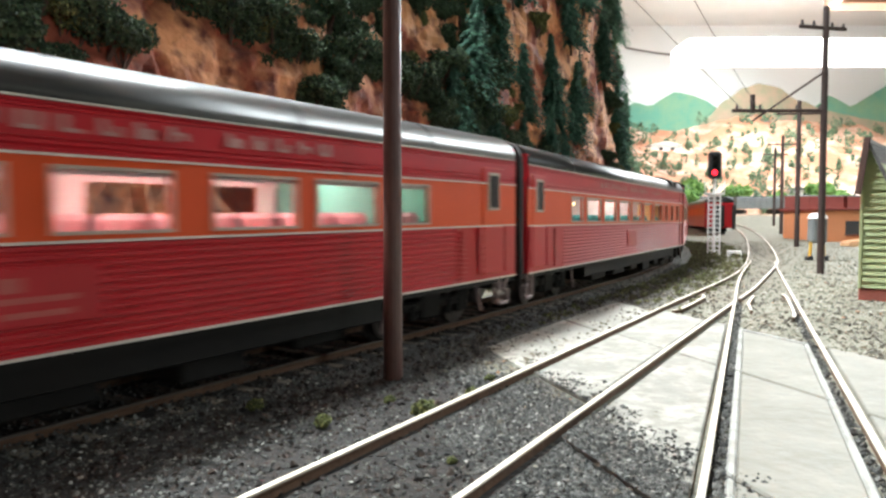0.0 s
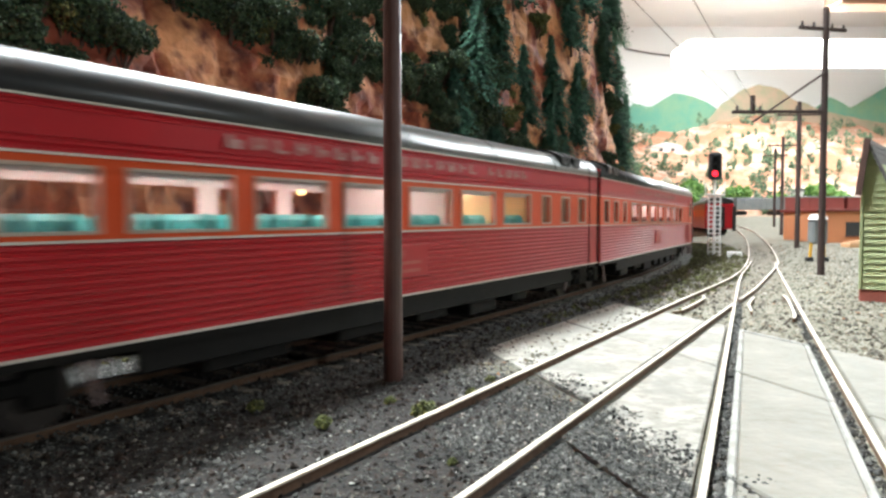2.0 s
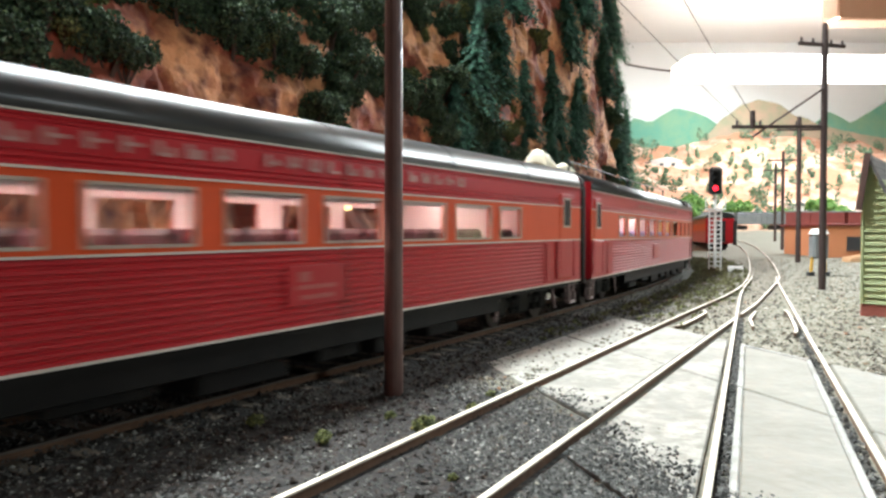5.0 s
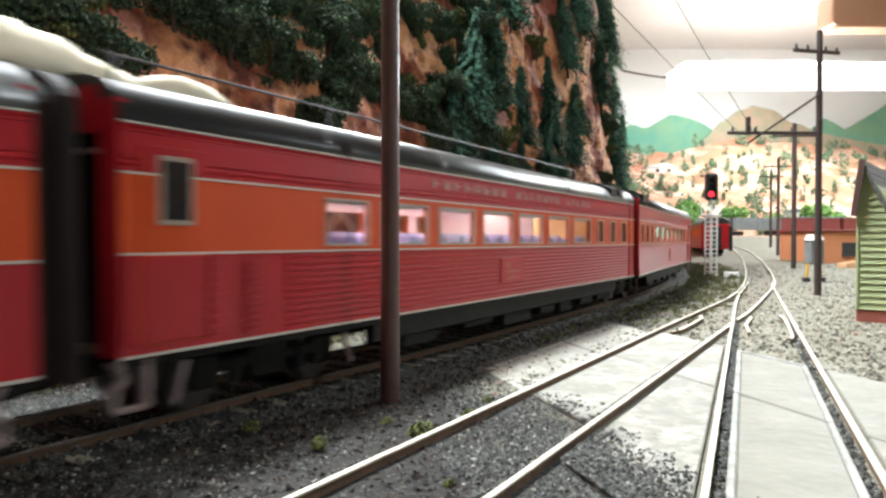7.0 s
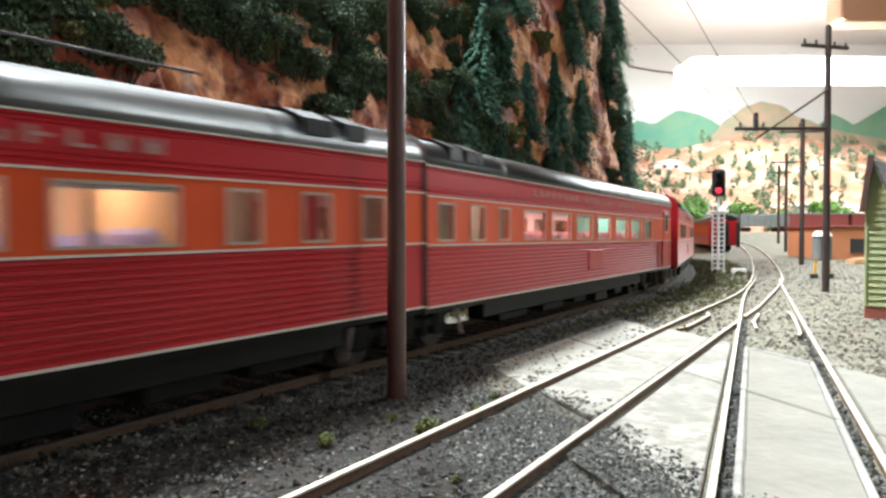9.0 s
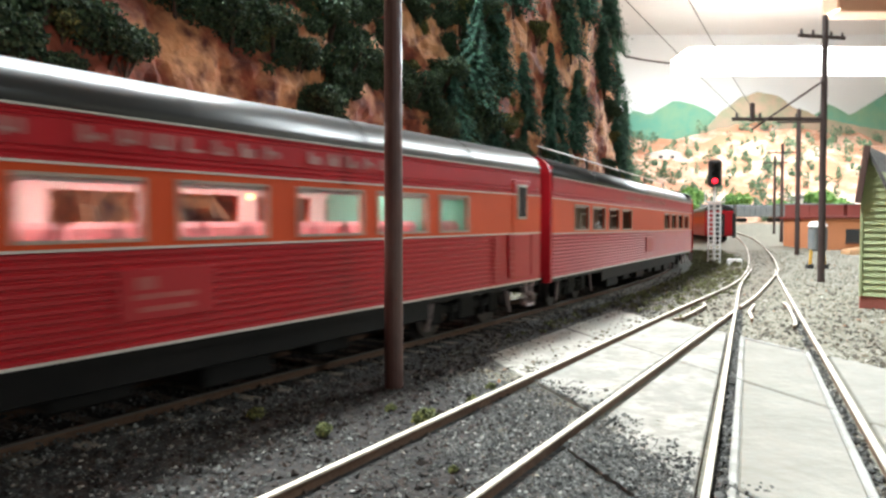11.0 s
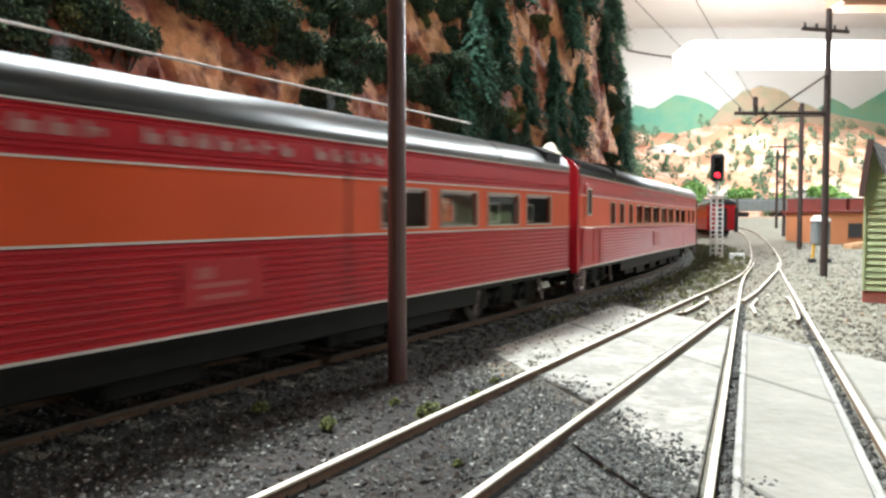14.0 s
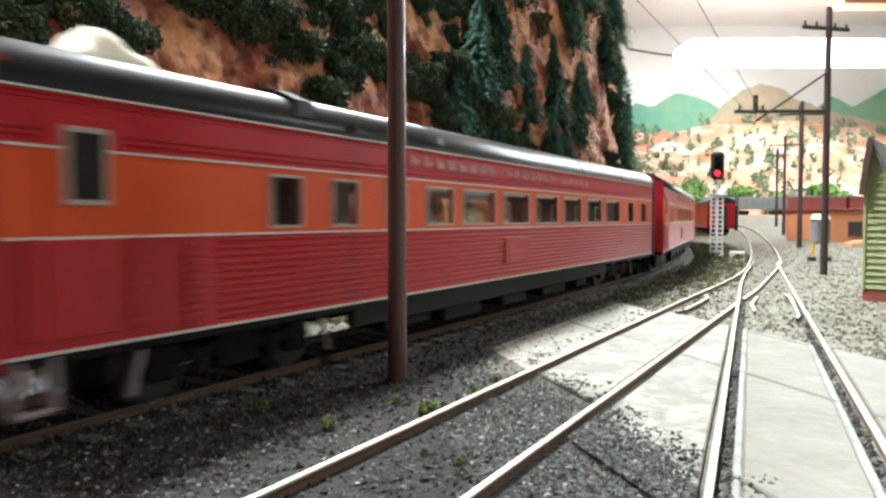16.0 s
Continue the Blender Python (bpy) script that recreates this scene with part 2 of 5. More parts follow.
def box(x0, x1, y0, y1, z0, z1, bm=None, bevel=0.0):
    b2 = bmesh.new()
    bmesh.ops.create_cube(b2, size=1)
    for v in b2.verts:
        v.co = Vector((x0 + (v.co.x + 0.5) * (x1 - x0), y0 + (v.co.y + 0.5) * (y1 - y0), z0 + (v.co.z + 0.5) * (z1 - z0)))
    if bevel:
        bmesh.ops.bevel(b2, geom=b2.edges[:], offset=bevel, segments=1, affect="EDGES")
    if bm is None:
        return b2
    tmp = bpy.data.meshes.new("t")
    b2.to_mesh(tmp)
    b2.free()
    bm.from_mesh(tmp)
    bpy.data.meshes.remove(tmp)
    return bm


def tube(p, q, r0, r1=None, sides=10, bm=None, caps=True):
    """A round bar from p to q."""
    bm = bm or bmesh.new()
    p, q = Vector(p), Vector(q)
    r1 = r0 if r1 is None else r1
    turn = (q - p).to_track_quat("Z", "Y")
    rings = []
    for c, r in ((p, r0), (q, r1)):
        rings.append([bm.verts.new(c + turn @ Vector((r * math.cos(k * math.tau / sides), r * math.sin(k * math.tau / sides), 0))) for k in range(sides)])
    for k in range(sides):
        bm.faces.new((rings[0][k], rings[0][(k + 1) % sides], rings[1][(k + 1) % sides], rings[1][k]))
    if caps:
        bm.faces.new(rings[0][::-1])
        bm.faces.new(rings[1])
    return bm


def sweep(profile, y0, y1, bm=None, closed=True):
    """A profile of (x, z) pulled along y."""
    bm = bm or bmesh.new()
    a = [bm.verts.new((x, y0, z)) for x, z in profile]
    b = [bm.verts.new((x, y1, z)) for x, z in profile]
    n = len(profile)
    for k in range(n if closed else n - 1):
        bm.faces.new((a[k], a[(k + 1) % n], b[(k + 1) % n], b[k]))
    if closed:
        bm.faces.new(a[::-1])
        bm.faces.new(b)
    bmesh.ops.recalc_face_normals(bm, faces=bm.faces[:])
    return bm


# ---- the main line: side of the cars nearest the camera, heading from +y towards +x by length ----
BENDS = [(-900, 48.3), (-120, 33.6), (60, 30.2), (200, 28.9), (400, 20.64), (650, 10.42), (900, 0.28), (2900, -80)]
START = (-9.76, 139.05)
HALF = 17.5


def heading(s):
    for (a, p), (b, q) in zip(BENDS, BENDS[1:]):
        if s <= b:
            break
    return p + (q - p) * (s - a) / (b - a)


def build_line():
    pts = {0: START}
    for sign in (1, -1):
        x, y = START
        for i in range(1, 900 if sign > 0 else 500):
            h = radians(heading(sign * (i - 0.5) * 4))
            x, y = x + sign * 4 * math.sin(h), y + sign * 4 * math.cos(h)
            pts[sign * i] = (x, y)
    return pts


LINE = build_line()


def beside(s, off=0.0, z=0.0):
    """A place off mm to the camera's side of the centre of the main line."""
    i = math.floor(s / 4)
    f = s / 4 - i
    a, b = LINE[i], LINE[i + 1]
    h = radians(heading(s))
    off -= HALF
    return Vector((a[0] + (b[0] - a[0]) * f + math.cos(h) * off, a[1] + (b[1] - a[1]) * f - math.sin(h) * off, z))


def grade(s):
    """The main line falls gently towards the near end."""
    return 0.014 * min(0.0, max(s, -300) + 25)


# ---- ground ----
def ground_z(x, y):
    """Flat round the tracks, then a gentle rise towards the far freight line."""
    knots = ((420, -1.5), (625, 1.0), (900, 6.0), (1130, 15.0), (1500, 35.0), (1700, 38.0))
    if y <= 420:
        return -1.5
    for (a, p), (b, q) in zip(knots, knots[1:]):
        if y <= b:
            return p + (q - p) * (y - a) / (b - a)
    return 38.0


LL = [(-60, -5.2), (11.2, 115.9), (74.4, 223), (138, 331), (192.8, 442.7), (262, 600), (345, 800), (420, 1000), (470, 1180)]
LR = [(-39.4, -5.2), (1.5, 65.1), (93.8, 223.4)]
FR = [(98.0, 230.6), (118.5, 265.5), (190.4, 399.1), (209, 436), (279, 594), (362, 794), (438, 994), (488, 1176)]
RL = [(-6.3, -5.2), (24.4, 65.1), (95.1, 226.9), (136.4, 320.2), (184.2, 419.7), (193, 438)]
RR = [(13.2, -5.2), (48.3, 75.2), (114.2, 226.2), (167.6, 348), (200, 421), (207, 435)]


def track_side(p, q, x, y):
    return (q[0] - p[0]) * (y - p[1]) - (q[1] - p[1]) * (x - p[0])


LINE_POINTS = np.array([tuple(beside(s, 0))[:2] + (math.cos(radians(heading(s))), -math.sin(radians(heading(s)))) for s in range(-240, 720, 12)])


def main_offset(x, y):
    """Distance from the main line's centre, positive on the camera's side."""
    dx, dy = x - LINE_POINTS[:, 0], y - LINE_POINTS[:, 1]
    k = int(np.argmin(dx * dx + dy * dy))
    return float(dx[k] * LINE_POINTS[k, 2] + dy[k] * LINE_POINTS[k, 3])


def dip(x, y):
    """How far the soil follows the main line down."""
    dx, dy = x - LINE_POINTS[:, 0], y - LINE_POINTS[:, 1]
    k = int(np.argmin(dx * dx + dy * dy))
    off = abs(dx[k] * LINE_POINTS[k, 2] + dy[k] * LINE_POINTS[k, 3])
    return grade(-240 + 12 * k) * min(1, max(0, (48 - off) / 24)) if y < 140 else 0.0


def zones(x, y):
    """How much dark cinder, brown soil with painted shade and orange earth lie at a place."""
    w = noise.noise(Vector((x * 0.05, y * 0.05, 0))) + 0.6 * noise.noise(Vector((x * 0.17, y * 0.17, 5)))
    n = 0.964 * x + 0.265 * y
    dark = min(1, max(0, (56 - n) / 20 + w * 0.6)) * 0.95
    if y > 115:
        dark *= max(0, 1 - (y - 115) / 75)
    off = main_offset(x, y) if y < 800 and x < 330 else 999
    # the soil's painted shade spreads widest at the near end
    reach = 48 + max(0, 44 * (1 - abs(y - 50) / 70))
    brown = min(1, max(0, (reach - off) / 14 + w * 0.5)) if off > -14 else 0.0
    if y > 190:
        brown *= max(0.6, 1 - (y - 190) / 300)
    earth = min(1, max(0, (y - 1450 + 200 * w) / 150))
    return dark, brown, earth


def build_ground():
    xs = [-3000, -1500, -700, -350] + [-200 + 8 * i for i in range(76)] + [420 + 30 * i for i in range(30)] + [1400, 1700, 2200, 3200]
    ys = [-2500, -1000, -400, -150] + [-60 + 6 * i for i in range(66)] + [340 + 20 * i for i in range(70)] + [1800, 2200, 3200, 4200]
    verts, faces, tint = [], [], []
    for y in ys:
        for x in xs:
            bumpy = 0.5 * noise.noise(Vector((x * 0.08, y * 0.08, 2))) if y < 900 else 2 * noise.noise(Vector((x * 0.01, y * 0.01, 2)))
            verts.append((x, y, ground_z(x, y) + dip(x, y) + bumpy * 0.25))
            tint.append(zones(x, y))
    w = len(xs)
    for j in range(len(ys) - 1):
        for i in range(w - 1):
            faces.append((j * w + i, j * w + i + 1, j * w + w + i + 1, j * w + w + i))
    ob = raw("ground", verts, faces, SOIL)
    layer = ob.data.color_attributes.new("zone", "FLOAT_COLOR", "POINT")
    for i, t in enumerate(tint):
        layer.data[i].color = (*t, 1)
    for p in ob.data.polygons:
        p.use_smooth = True
    return tagged(ob, "pale dusty layout soil with dark cinders and shade painted into brown earth", "ground", kind="structure")


build_ground()


def smooth_line(pts, step=12):
    """Points along a rail, rounded at its bends."""
    out = []
    for i in range(len(pts) - 1):
        p0, p1, p2, p3 = (Vector(pts[max(0, min(len(pts) - 1, k))]) for k in (i - 1, i, i + 1, i + 2))
        d = (p2 - p1).length
        m1 = (p2 - p0).normalized() * d if i > 0 else (p2 - p1)
        m2 = (p3 - p1).normalized() * d if i < len(pts) - 2 else (p2 - p1)
        for k in range(max(1, int(d / step))):
            u = k / max(1, int(d / step))
            out.append((2 * u**3 - 3 * u**2 + 1) * p1 + (u**3 - 2 * u**2 + u) * m1 + (3 * u**2 - 2 * u**3) * p2 + (u**3 - u**2) * m2)
    out.append(Vector(pts[-1]))
    return out


def rail(pts, parent, name="rail", rise=True, top=None):
    """Rail with a head, web and foot; the worn head is its own strip."""
    line = [Vector((p[0], p[1])) for p in pts]
    for what, mat, prof in (("web", RUST, ((-0.4, -0.25), (0.4, -0.25), (0.34, -0.55), (0.16, -0.75), (0.16, -1.8), (0.9, -2.1), (0.9, -2.4), (-0.9, -2.4), (-0.9, -2.1), (-0.16, -1.8), (-0.16, -0.75), (-0.34, -0.55))),
                            ("head", top or RAILTOP, ((-0.4, -0.3), (-0.4, -0.08), (-0.32, 0), (0.32, 0), (0.4, -0.08), (0.4, -0.3)))):
        bm = bmesh.new()
        prev = None
        for i, p in enumerate(line):
            d = (line[min(i + 1, len(line) - 1)] - line[max(i - 1, 0)]).normalized()
            z0 = ground_z(p.x, p.y) + 1.5 if rise else grade(-420 + 12 * i)
            ring = [bm.verts.new((p.x + d.y * o, p.y - d.x * o, z + z0)) for o, z in prof]
            if prev:
                for k in range(len(prof)):
                    bm.faces.new((prev[k], prev[(k + 1) % len(prof)], ring[(k + 1) % len(prof)], ring[k]))
            else:
                first = ring
            prev = ring
        bm.faces.new(first)
        bm.faces.new(prev[::-1])
        bmesh.ops.recalc_face_normals(bm, faces=bm.faces[:])
        if what == "web":
            base = part(name, bm, mat, parent, "rusty steel rail with a bright worn head")
        else:
            part("rail_head", bm, mat, base, "bright worn rail head")
    return base


yard = empty("turnout_track")
tagged(yard, "turnout of two yard tracks with worn bright rails", "railway track")
for pts in (LL, LR, FR, RL, RR):
    rail(smooth_line(pts), yard)
rail(smooth_line([(66.2, 200.5), (69.5, 203.5), (88.5, 236), (90.5, 243)]), yard, "guard_rail")
rail(smooth_line([(93.5, 186), (96.5, 191), (116, 235.5), (118.5, 243)]), yard, "guard_rail")
rail(smooth_line([(88.5, 200), (95.5, 218), (106, 238)]), yard, "wing_rail")
tie_mesh = None
for (a, b, lo, hi) in ((LL, None, 225, 1150),):
    for k in range(70):
        y = lo + k * 7.2
        line = smooth_line(LL)
        p = min(line, key=lambda v: abs(v.y - y))
        q = min(smooth_line(FR), key=lambda v: (v - p - Vector((8.5, -4.5)) * 1.8).length)
        d = Vector((p.y - q.y, q.x - p.x)).normalized()
        m = (p + q) / 2
        if tie_mesh is None:
            tie = part("tie", box(-15, 15, -1.3, 1.3, -1.2, 0.35, bevel=0.15), TIE, yard)
            tie_mesh = tie.data
        else:
            tie = new("tie", tie_mesh)
            tie.parent = yard
        u = min(line, key=lambda v: abs(v.y - y - 6)) - p
        tie.matrix_basis = pose(m.x * MM, y * MM, (ground_z(m.x, y) - 0.3) * MM, 0, 0, -math.degrees(math.atan2(u.x, u.y)) + random.uniform(-2, 2))

main = empty("main_line_track")
tagged(main, "main line track on dark ties, shade painted into rail heads and brown ballast", "railway track")
# main line rails get the head that is coloured as shaded
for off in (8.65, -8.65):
    rail([beside(s, off).xy for s in range(-420, 1300, 12)], main, rise=False, top=SHADEDRAIL)
for s in range(-230, 620, 7):
    tie = new("tie", tie_mesh)
    tie.parent = main
    p = beside(s)
    tie.matrix_basis = pose(p.x * MM, p.y * MM, (grade(s) - 1.75) * MM, 0, 0, -heading(s) + random.uniform(-2, 2))


# ---- road crossing: concrete panels between the rails ----
def clip(poly, a, b):
    """Keep what lies to the left of the line from a to b."""
    out = []
    side = [track_side(a, b, *p) for p in poly]
    for i, p in enumerate(poly):
        q, s, t = poly[(i + 1) % len(poly)], side[i], side[(i + 1) % len(poly)]
        if s >= 0:
            out.append(p)
        if s * t < 0:
            f = s / (s - t)
            out.append((p[0] + (q[0] - p[0]) * f, p[1] + (q[1] - p[1]) * f))
    return out


def shifted(a, b, off):
    d = Vector((b[0] - a[0], b[1] - a[1])).normalized()
    return (a[0] + d.y * off, a[1] - d.x * off), (b[0] + d.y * off, b[1] - d.x * off)


def joint(n, gap=0.0):
    """The panel joint whose distance along the road's normal is n."""
    n += gap
    return (n * 0.964 - 0.265 * 400, n * 0.265 + 0.964 * 400), (n * 0.964 + 0.265 * 400, n * 0.265 - 0.964 * 400)


crossing = empty("road_crossing")
tagged(crossing, "dusty concrete road panels with dark joints between the rails", "road crossing", kind="structure")
LLine, LRine, RLine, RRine = ((-59.9, -5), (74.4, 223.4)), ((-39.4, -5.2), (93.8, 223.4)), ((-6.3, -5.2), (95.1, 226.9)), ((13.2, -5.2), (114.2, 226.2))


def panel(left, right, lo, hi, mat, top=-0.75, far=260, near=20):
    poly = [(-200, near), (320, near), (320, far), (-200, far)]
    if left:
        a, b = shifted(*left[0], left[1])
        poly = clip(poly, b, a)
    if right:
        a, b = shifted(*right[0], right[1])
        poly = clip(poly, a, b)
    a, b = joint(lo, 0.3)
    poly = clip(poly, a, b)
    a, b = joint(hi, -0.3)
    poly = clip(poly, b, a)
    if len(poly) < 3:
        return
    bm = bmesh.new()
    bottom = [bm.verts.new((x, y, -3.5)) for x, y in poly]
    face = bm.faces.new(bottom)
    r = bmesh.ops.extrude_face_region(bm, geom=[face])
    tilt = random.uniform(-0.12, 0.12)
    for v in r["geom"]:
        if isinstance(v, bmesh.types.BMVert):
            v.co.z = top + tilt * 0.6
    bmesh.ops.recalc_face_normals(bm, faces=bm.faces[:])
    bmesh.ops.bevel(bm, geom=[e for e in bm.edges if all(v.co.z > -3 for v in e.verts)], offset=0.25, segments=1, affect="EDGES")
    part("panel", bm, mat, crossing)


VERGE = tuple(tuple(beside(s, 29).xy) for s in (-20, 130))
for lo, hi in ((47.7, 82.3), (82.3, 117)):
    panel((LLine, 1.6), (LRine, -1.6), lo, hi, CONCRETE)
    panel((LRine, 1.6), (RLine, -1.2), 37 if lo < 50 else lo, hi, CONCRETE, far=205)
    panel((VERGE, 0), (LLine, -1.6), lo, hi, CONCRETE, top=-1.38)
for lo, hi in ((12, 47.7), (47.7, 82.3), (82.3, 115)):
    last = 113.6 if hi == 115 else hi
    panel((RLine, 2.9), (RRine, -3.0), lo, last, PLASTER, top=-0.6)
    panel((RLine, 1.9), (RLine, 2.9), lo, last, EDGING, top=-0.45)
    panel((RRine, -3.0), (RRine, -2.0), lo, last, EDGING, top=-0.5)
panel((RLine, 1.9), (RRine, -2.0), 113.6, 115, EDGING, top=-0.45)
for lo, hi in ((13, 82.3), (82.3, 117)):
    panel((RRine, 1.5), (((47.2, -5.2), (148.2, 226.2)), 0), lo, hi, PLASTER, top=-0.85)


# ---- loose stones ----
def stones(name, label, mat, count, place, smallest, largest, seed):
    rnd = np.random.default_rng(seed)
    verts, faces = [], []
    shape = np.array([(1, 0, 0), (0, 1, 0), (-1, 0, 0), (0, -1, 0), (0, 0, 0.7), (0, 0, -0.5)])
    tris = ((0, 1, 4), (1, 2, 4), (2, 3, 4), (3, 0, 4), (1, 0, 5), (2, 1, 5), (3, 2, 5), (0, 3, 5))
    made = 0
    while made < count:
        p = place(rnd)
        if p is None:
            continue
        r = smallest + (largest - smallest) * rnd.random() ** 3
        a = rnd.random() * 6.28
        c, s = math.cos(a), math.sin(a)
        v = shape * (r * rnd.uniform(0.6, 1.3, 3)) + rnd.normal(0, r * 0.2, (6, 3))
        base = len(verts)
        for q in v:
            verts.append((p[0] + q[0] * c - q[1] * s, p[1] + q[0] * s + q[1] * c, p[2] + q[2] + r * 0.15))
        faces.extend((base + i, base + j, base + k) for i, j, k in tris)
        made += 1
    return tagged(raw(name, verts, faces, mat), label, "gravel", kind="stuff")


def clear_of_rails(x, y):
    for pts in (LLine, LRine, RLine, RRine):
        a, b = pts
        if abs(track_side(a, b, x, y)) / math.hypot(b[0] - a[0], b[1] - a[1]) < 1.3:
            return False
    return True


def in_cinders(rnd):
    y = 40 + 100 * rnd.random() if rnd.random() < 0.85 else 140 + 120 * rnd.random()
    x = rnd.uniform(-0.62, 0.66) * (y + 12)
    d, br, e = zones(x, y)
    if (0.964 * x + 0.265 * y > 38 + 22 * rnd.random() ** 1.5) or d * (1 - 0.95 * br) < rnd.random() or not clear_of_rails(x, y):
        return None
    n = 0.964 * x + 0.265 * y
    on_panel = (n > 47.5 and track_side(*LLine, x, y) < 0) or (n > 36.8 and track_side(*LRine, x, y) < 0)
    return x, y, (-0.7 if on_panel else -1.42)


def in_pale(rnd):
    y = 60 + 640 * rnd.random() ** 1.4
    x = rnd.uniform(-0.25, 0.66) * y
    d, br, e = zones(x, y)
    n = 0.964 * x + 0.265 * y
    road = 47 < n < 117 and -1 < track_side(*LLine, x, y) * -1 and y < 215
    if (road and rnd.random() > 0.02) or d > rnd.random() or br > rnd.random() or not clear_of_rails(x, y):
        return None
    return x, y, ground_z(x, y) - 0.05


def in_shaded_soil(rnd):
    s = -150 + 480 * rnd.random()
    p = beside(s, rnd.uniform(-30, 42) if rnd.random() < 0.5 else rnd.uniform(14, 64))
    d, br, e = zones(p.x, p.y)
    road = 46 < 0.964 * p.x + 0.265 * p.y < 117 and main_offset(p.x, p.y) > 27
    if road or br < rnd.random():
        return None
    return p.x, p.y, -1.5 + dip(p.x, p.y)


def in_flangeway(rnd):
    (a, b), lo, hi = ((RLine, 0.5, 1.9), (RLine, 0.5, 1.9), (RRine, -2.0, -0.6))[rnd.integers(0, 3)]
    f, off = rnd.random(), rnd.uniform(lo, hi)
    d = Vector((b[0] - a[0], b[1] - a[1]))
    p = Vector(a) + d * f + Vector((d.y, -d.x)).normalized() * off
    return p.x, p.y, -1.5 + rnd.random() * 0.6


def on_verge(rnd):
    n, off = rnd.normal(48, 7) if rnd.random() < 0.45 else rnd.uniform(44, 122), 20 + abs(rnd.normal(0, 8))
    s = rnd.uniform(-40, 160)
    p = beside(s, off)
    m = 0.964 * p.x + 0.265 * p.y
    if abs(m - n) > 5 or track_side(*LLine, p.x, p.y) < 260:
        return None
    return p.x, p.y, -1.34


stones("verge_dirt", "brown dirt and grit strewn over the worn road edge", islands("verge_dirt_crumbs", (0.02, 0.016, 0.011), (0.15, 0.135, 0.1)), 1000, on_verge, 0.12, 0.42, 5)
stones("flangeway_grit", "dark grit lying in the gaps beside the rails", PEBBLE_DARK, 5000, in_flangeway, 0.2, 0.55, 4)
stones("cinder_ballast", "coarse dark grey cinder ballast with odd pale chips", PEBBLE_DARK, 70000, in_cinders, 0.11, 0.42, 1)
stones("sandy_ballast", "pale sandy ballast crumbs around the yard tracks", PEBBLE_PALE, 38000, in_pale, 0.16, 0.85, 2)
stones("gravel_debris", "scattered dark brown bark and dead leaf debris", islands("brown_debris", (0.02, 0.014, 0.009), (0.13, 0.1, 0.065), sheen=(0.3, 0.13, 0.06)), 11000, in_pale, 0.2, 0.8, 6)
stones("soil_crumbs", "brown soil crumbs beside the main line, darkened as painted shade", PEBBLE_SHADED_BROWN, 15000, in_shaded_soil, 0.2, 0.7, 3)


# ---- hillside ----
def hill_offset(s, z):
    lean = 0.32 if s < 120 else max(0.06, 0.32 - (s - 120) * 0.0009)
    crag = 7 * noise.noise(Vector((s * 0.018, z * 0.02, 3))) + 3.5 * noise.noise(Vector((s * 0.06, z * 0.05, 8)))
    v = noise.voronoi(Vector((s * 0.05, z * 0.045, 1)))[0]
    crag += 7 * (v[1] - v[0]) + 1.3 * noise.noise(Vector((s * 0.2, z * 0.16, 2)))
    crag += 3.0 * abs(noise.noise(Vector((s * 0.11, z * 0.05, 11)))) + 1.6 * abs(noise.noise(Vector((s * 0.3, z * 0.2, 4))))
    return 36 + max(0, z) * lean + crag * min(1, (z + 8) / 25)


def build_hill():
    ss = [-700 + 30 * i for i in range(17)] + [-200 + 3.2 * i for i in range(160)] + [315 + 6 * i for i in range(70)] + [740 + 30 * i for i in range(24)]
    zs = [-8 + 2.6 * i for i in range(48)] + [120 + 8 * i for i in range(24)]
    verts, faces = [], []
    for z in zs:
        for s in ss:
            verts.append(tuple(beside(s, -hill_offset(s, z), z)))
    for s in ss:
        verts.append(tuple(beside(s, -400 if s < 300 else -160, 330)))
    w = len(ss)
    for j in range(len(zs)):
        for i in range(w - 1):
            faces.append((j * w + i, j * w + i + 1, j * w + w + i + 1, j * w + w + i))
    ob = raw("hillside", verts, faces, ROCK)
    return tagged(ob, "steep hillside of red and tan plaster rock", "hillside", kind="structure")


build_hill()


# ---- trees and bushes ----
def crown_pieces(rnd, centre, radii, count, size, verts, faces):
    """Small ragged clumps filling a rounded, uneven mass."""
    shape = np.array([(1, 0, 0), (-0.5, 0.87, 0), (-0.5, -0.87, 0), (0, 0, 1.0)])
    tris = ((0, 1, 2), (0, 3, 1), (1, 3, 2), (2, 3, 0))
    for k in range(count):
        d = rnd.normal(0, 1, 3)
        d /= np.linalg.norm(d)
        rag = 0.72 + 0.4 * noise.noise(Vector(d * 2.1) + Vector((centre[0], centre[1], centre[2])) * 0.1)
        c = np.array(centre) + d * np.array(radii) * rag * (0.35 + 0.65 * rnd.random() ** 0.4)
        m = rnd.normal(0, 1, (3, 3))
        q, _ = np.linalg.qr(m)
        v = (shape * (size * rnd.uniform(0.5, 1.3))) @ q + c
        b = len(verts)
        verts.extend(map(tuple, v))
        faces.extend((b + i, b + j, b + k2) for i, j, k2 in tris)


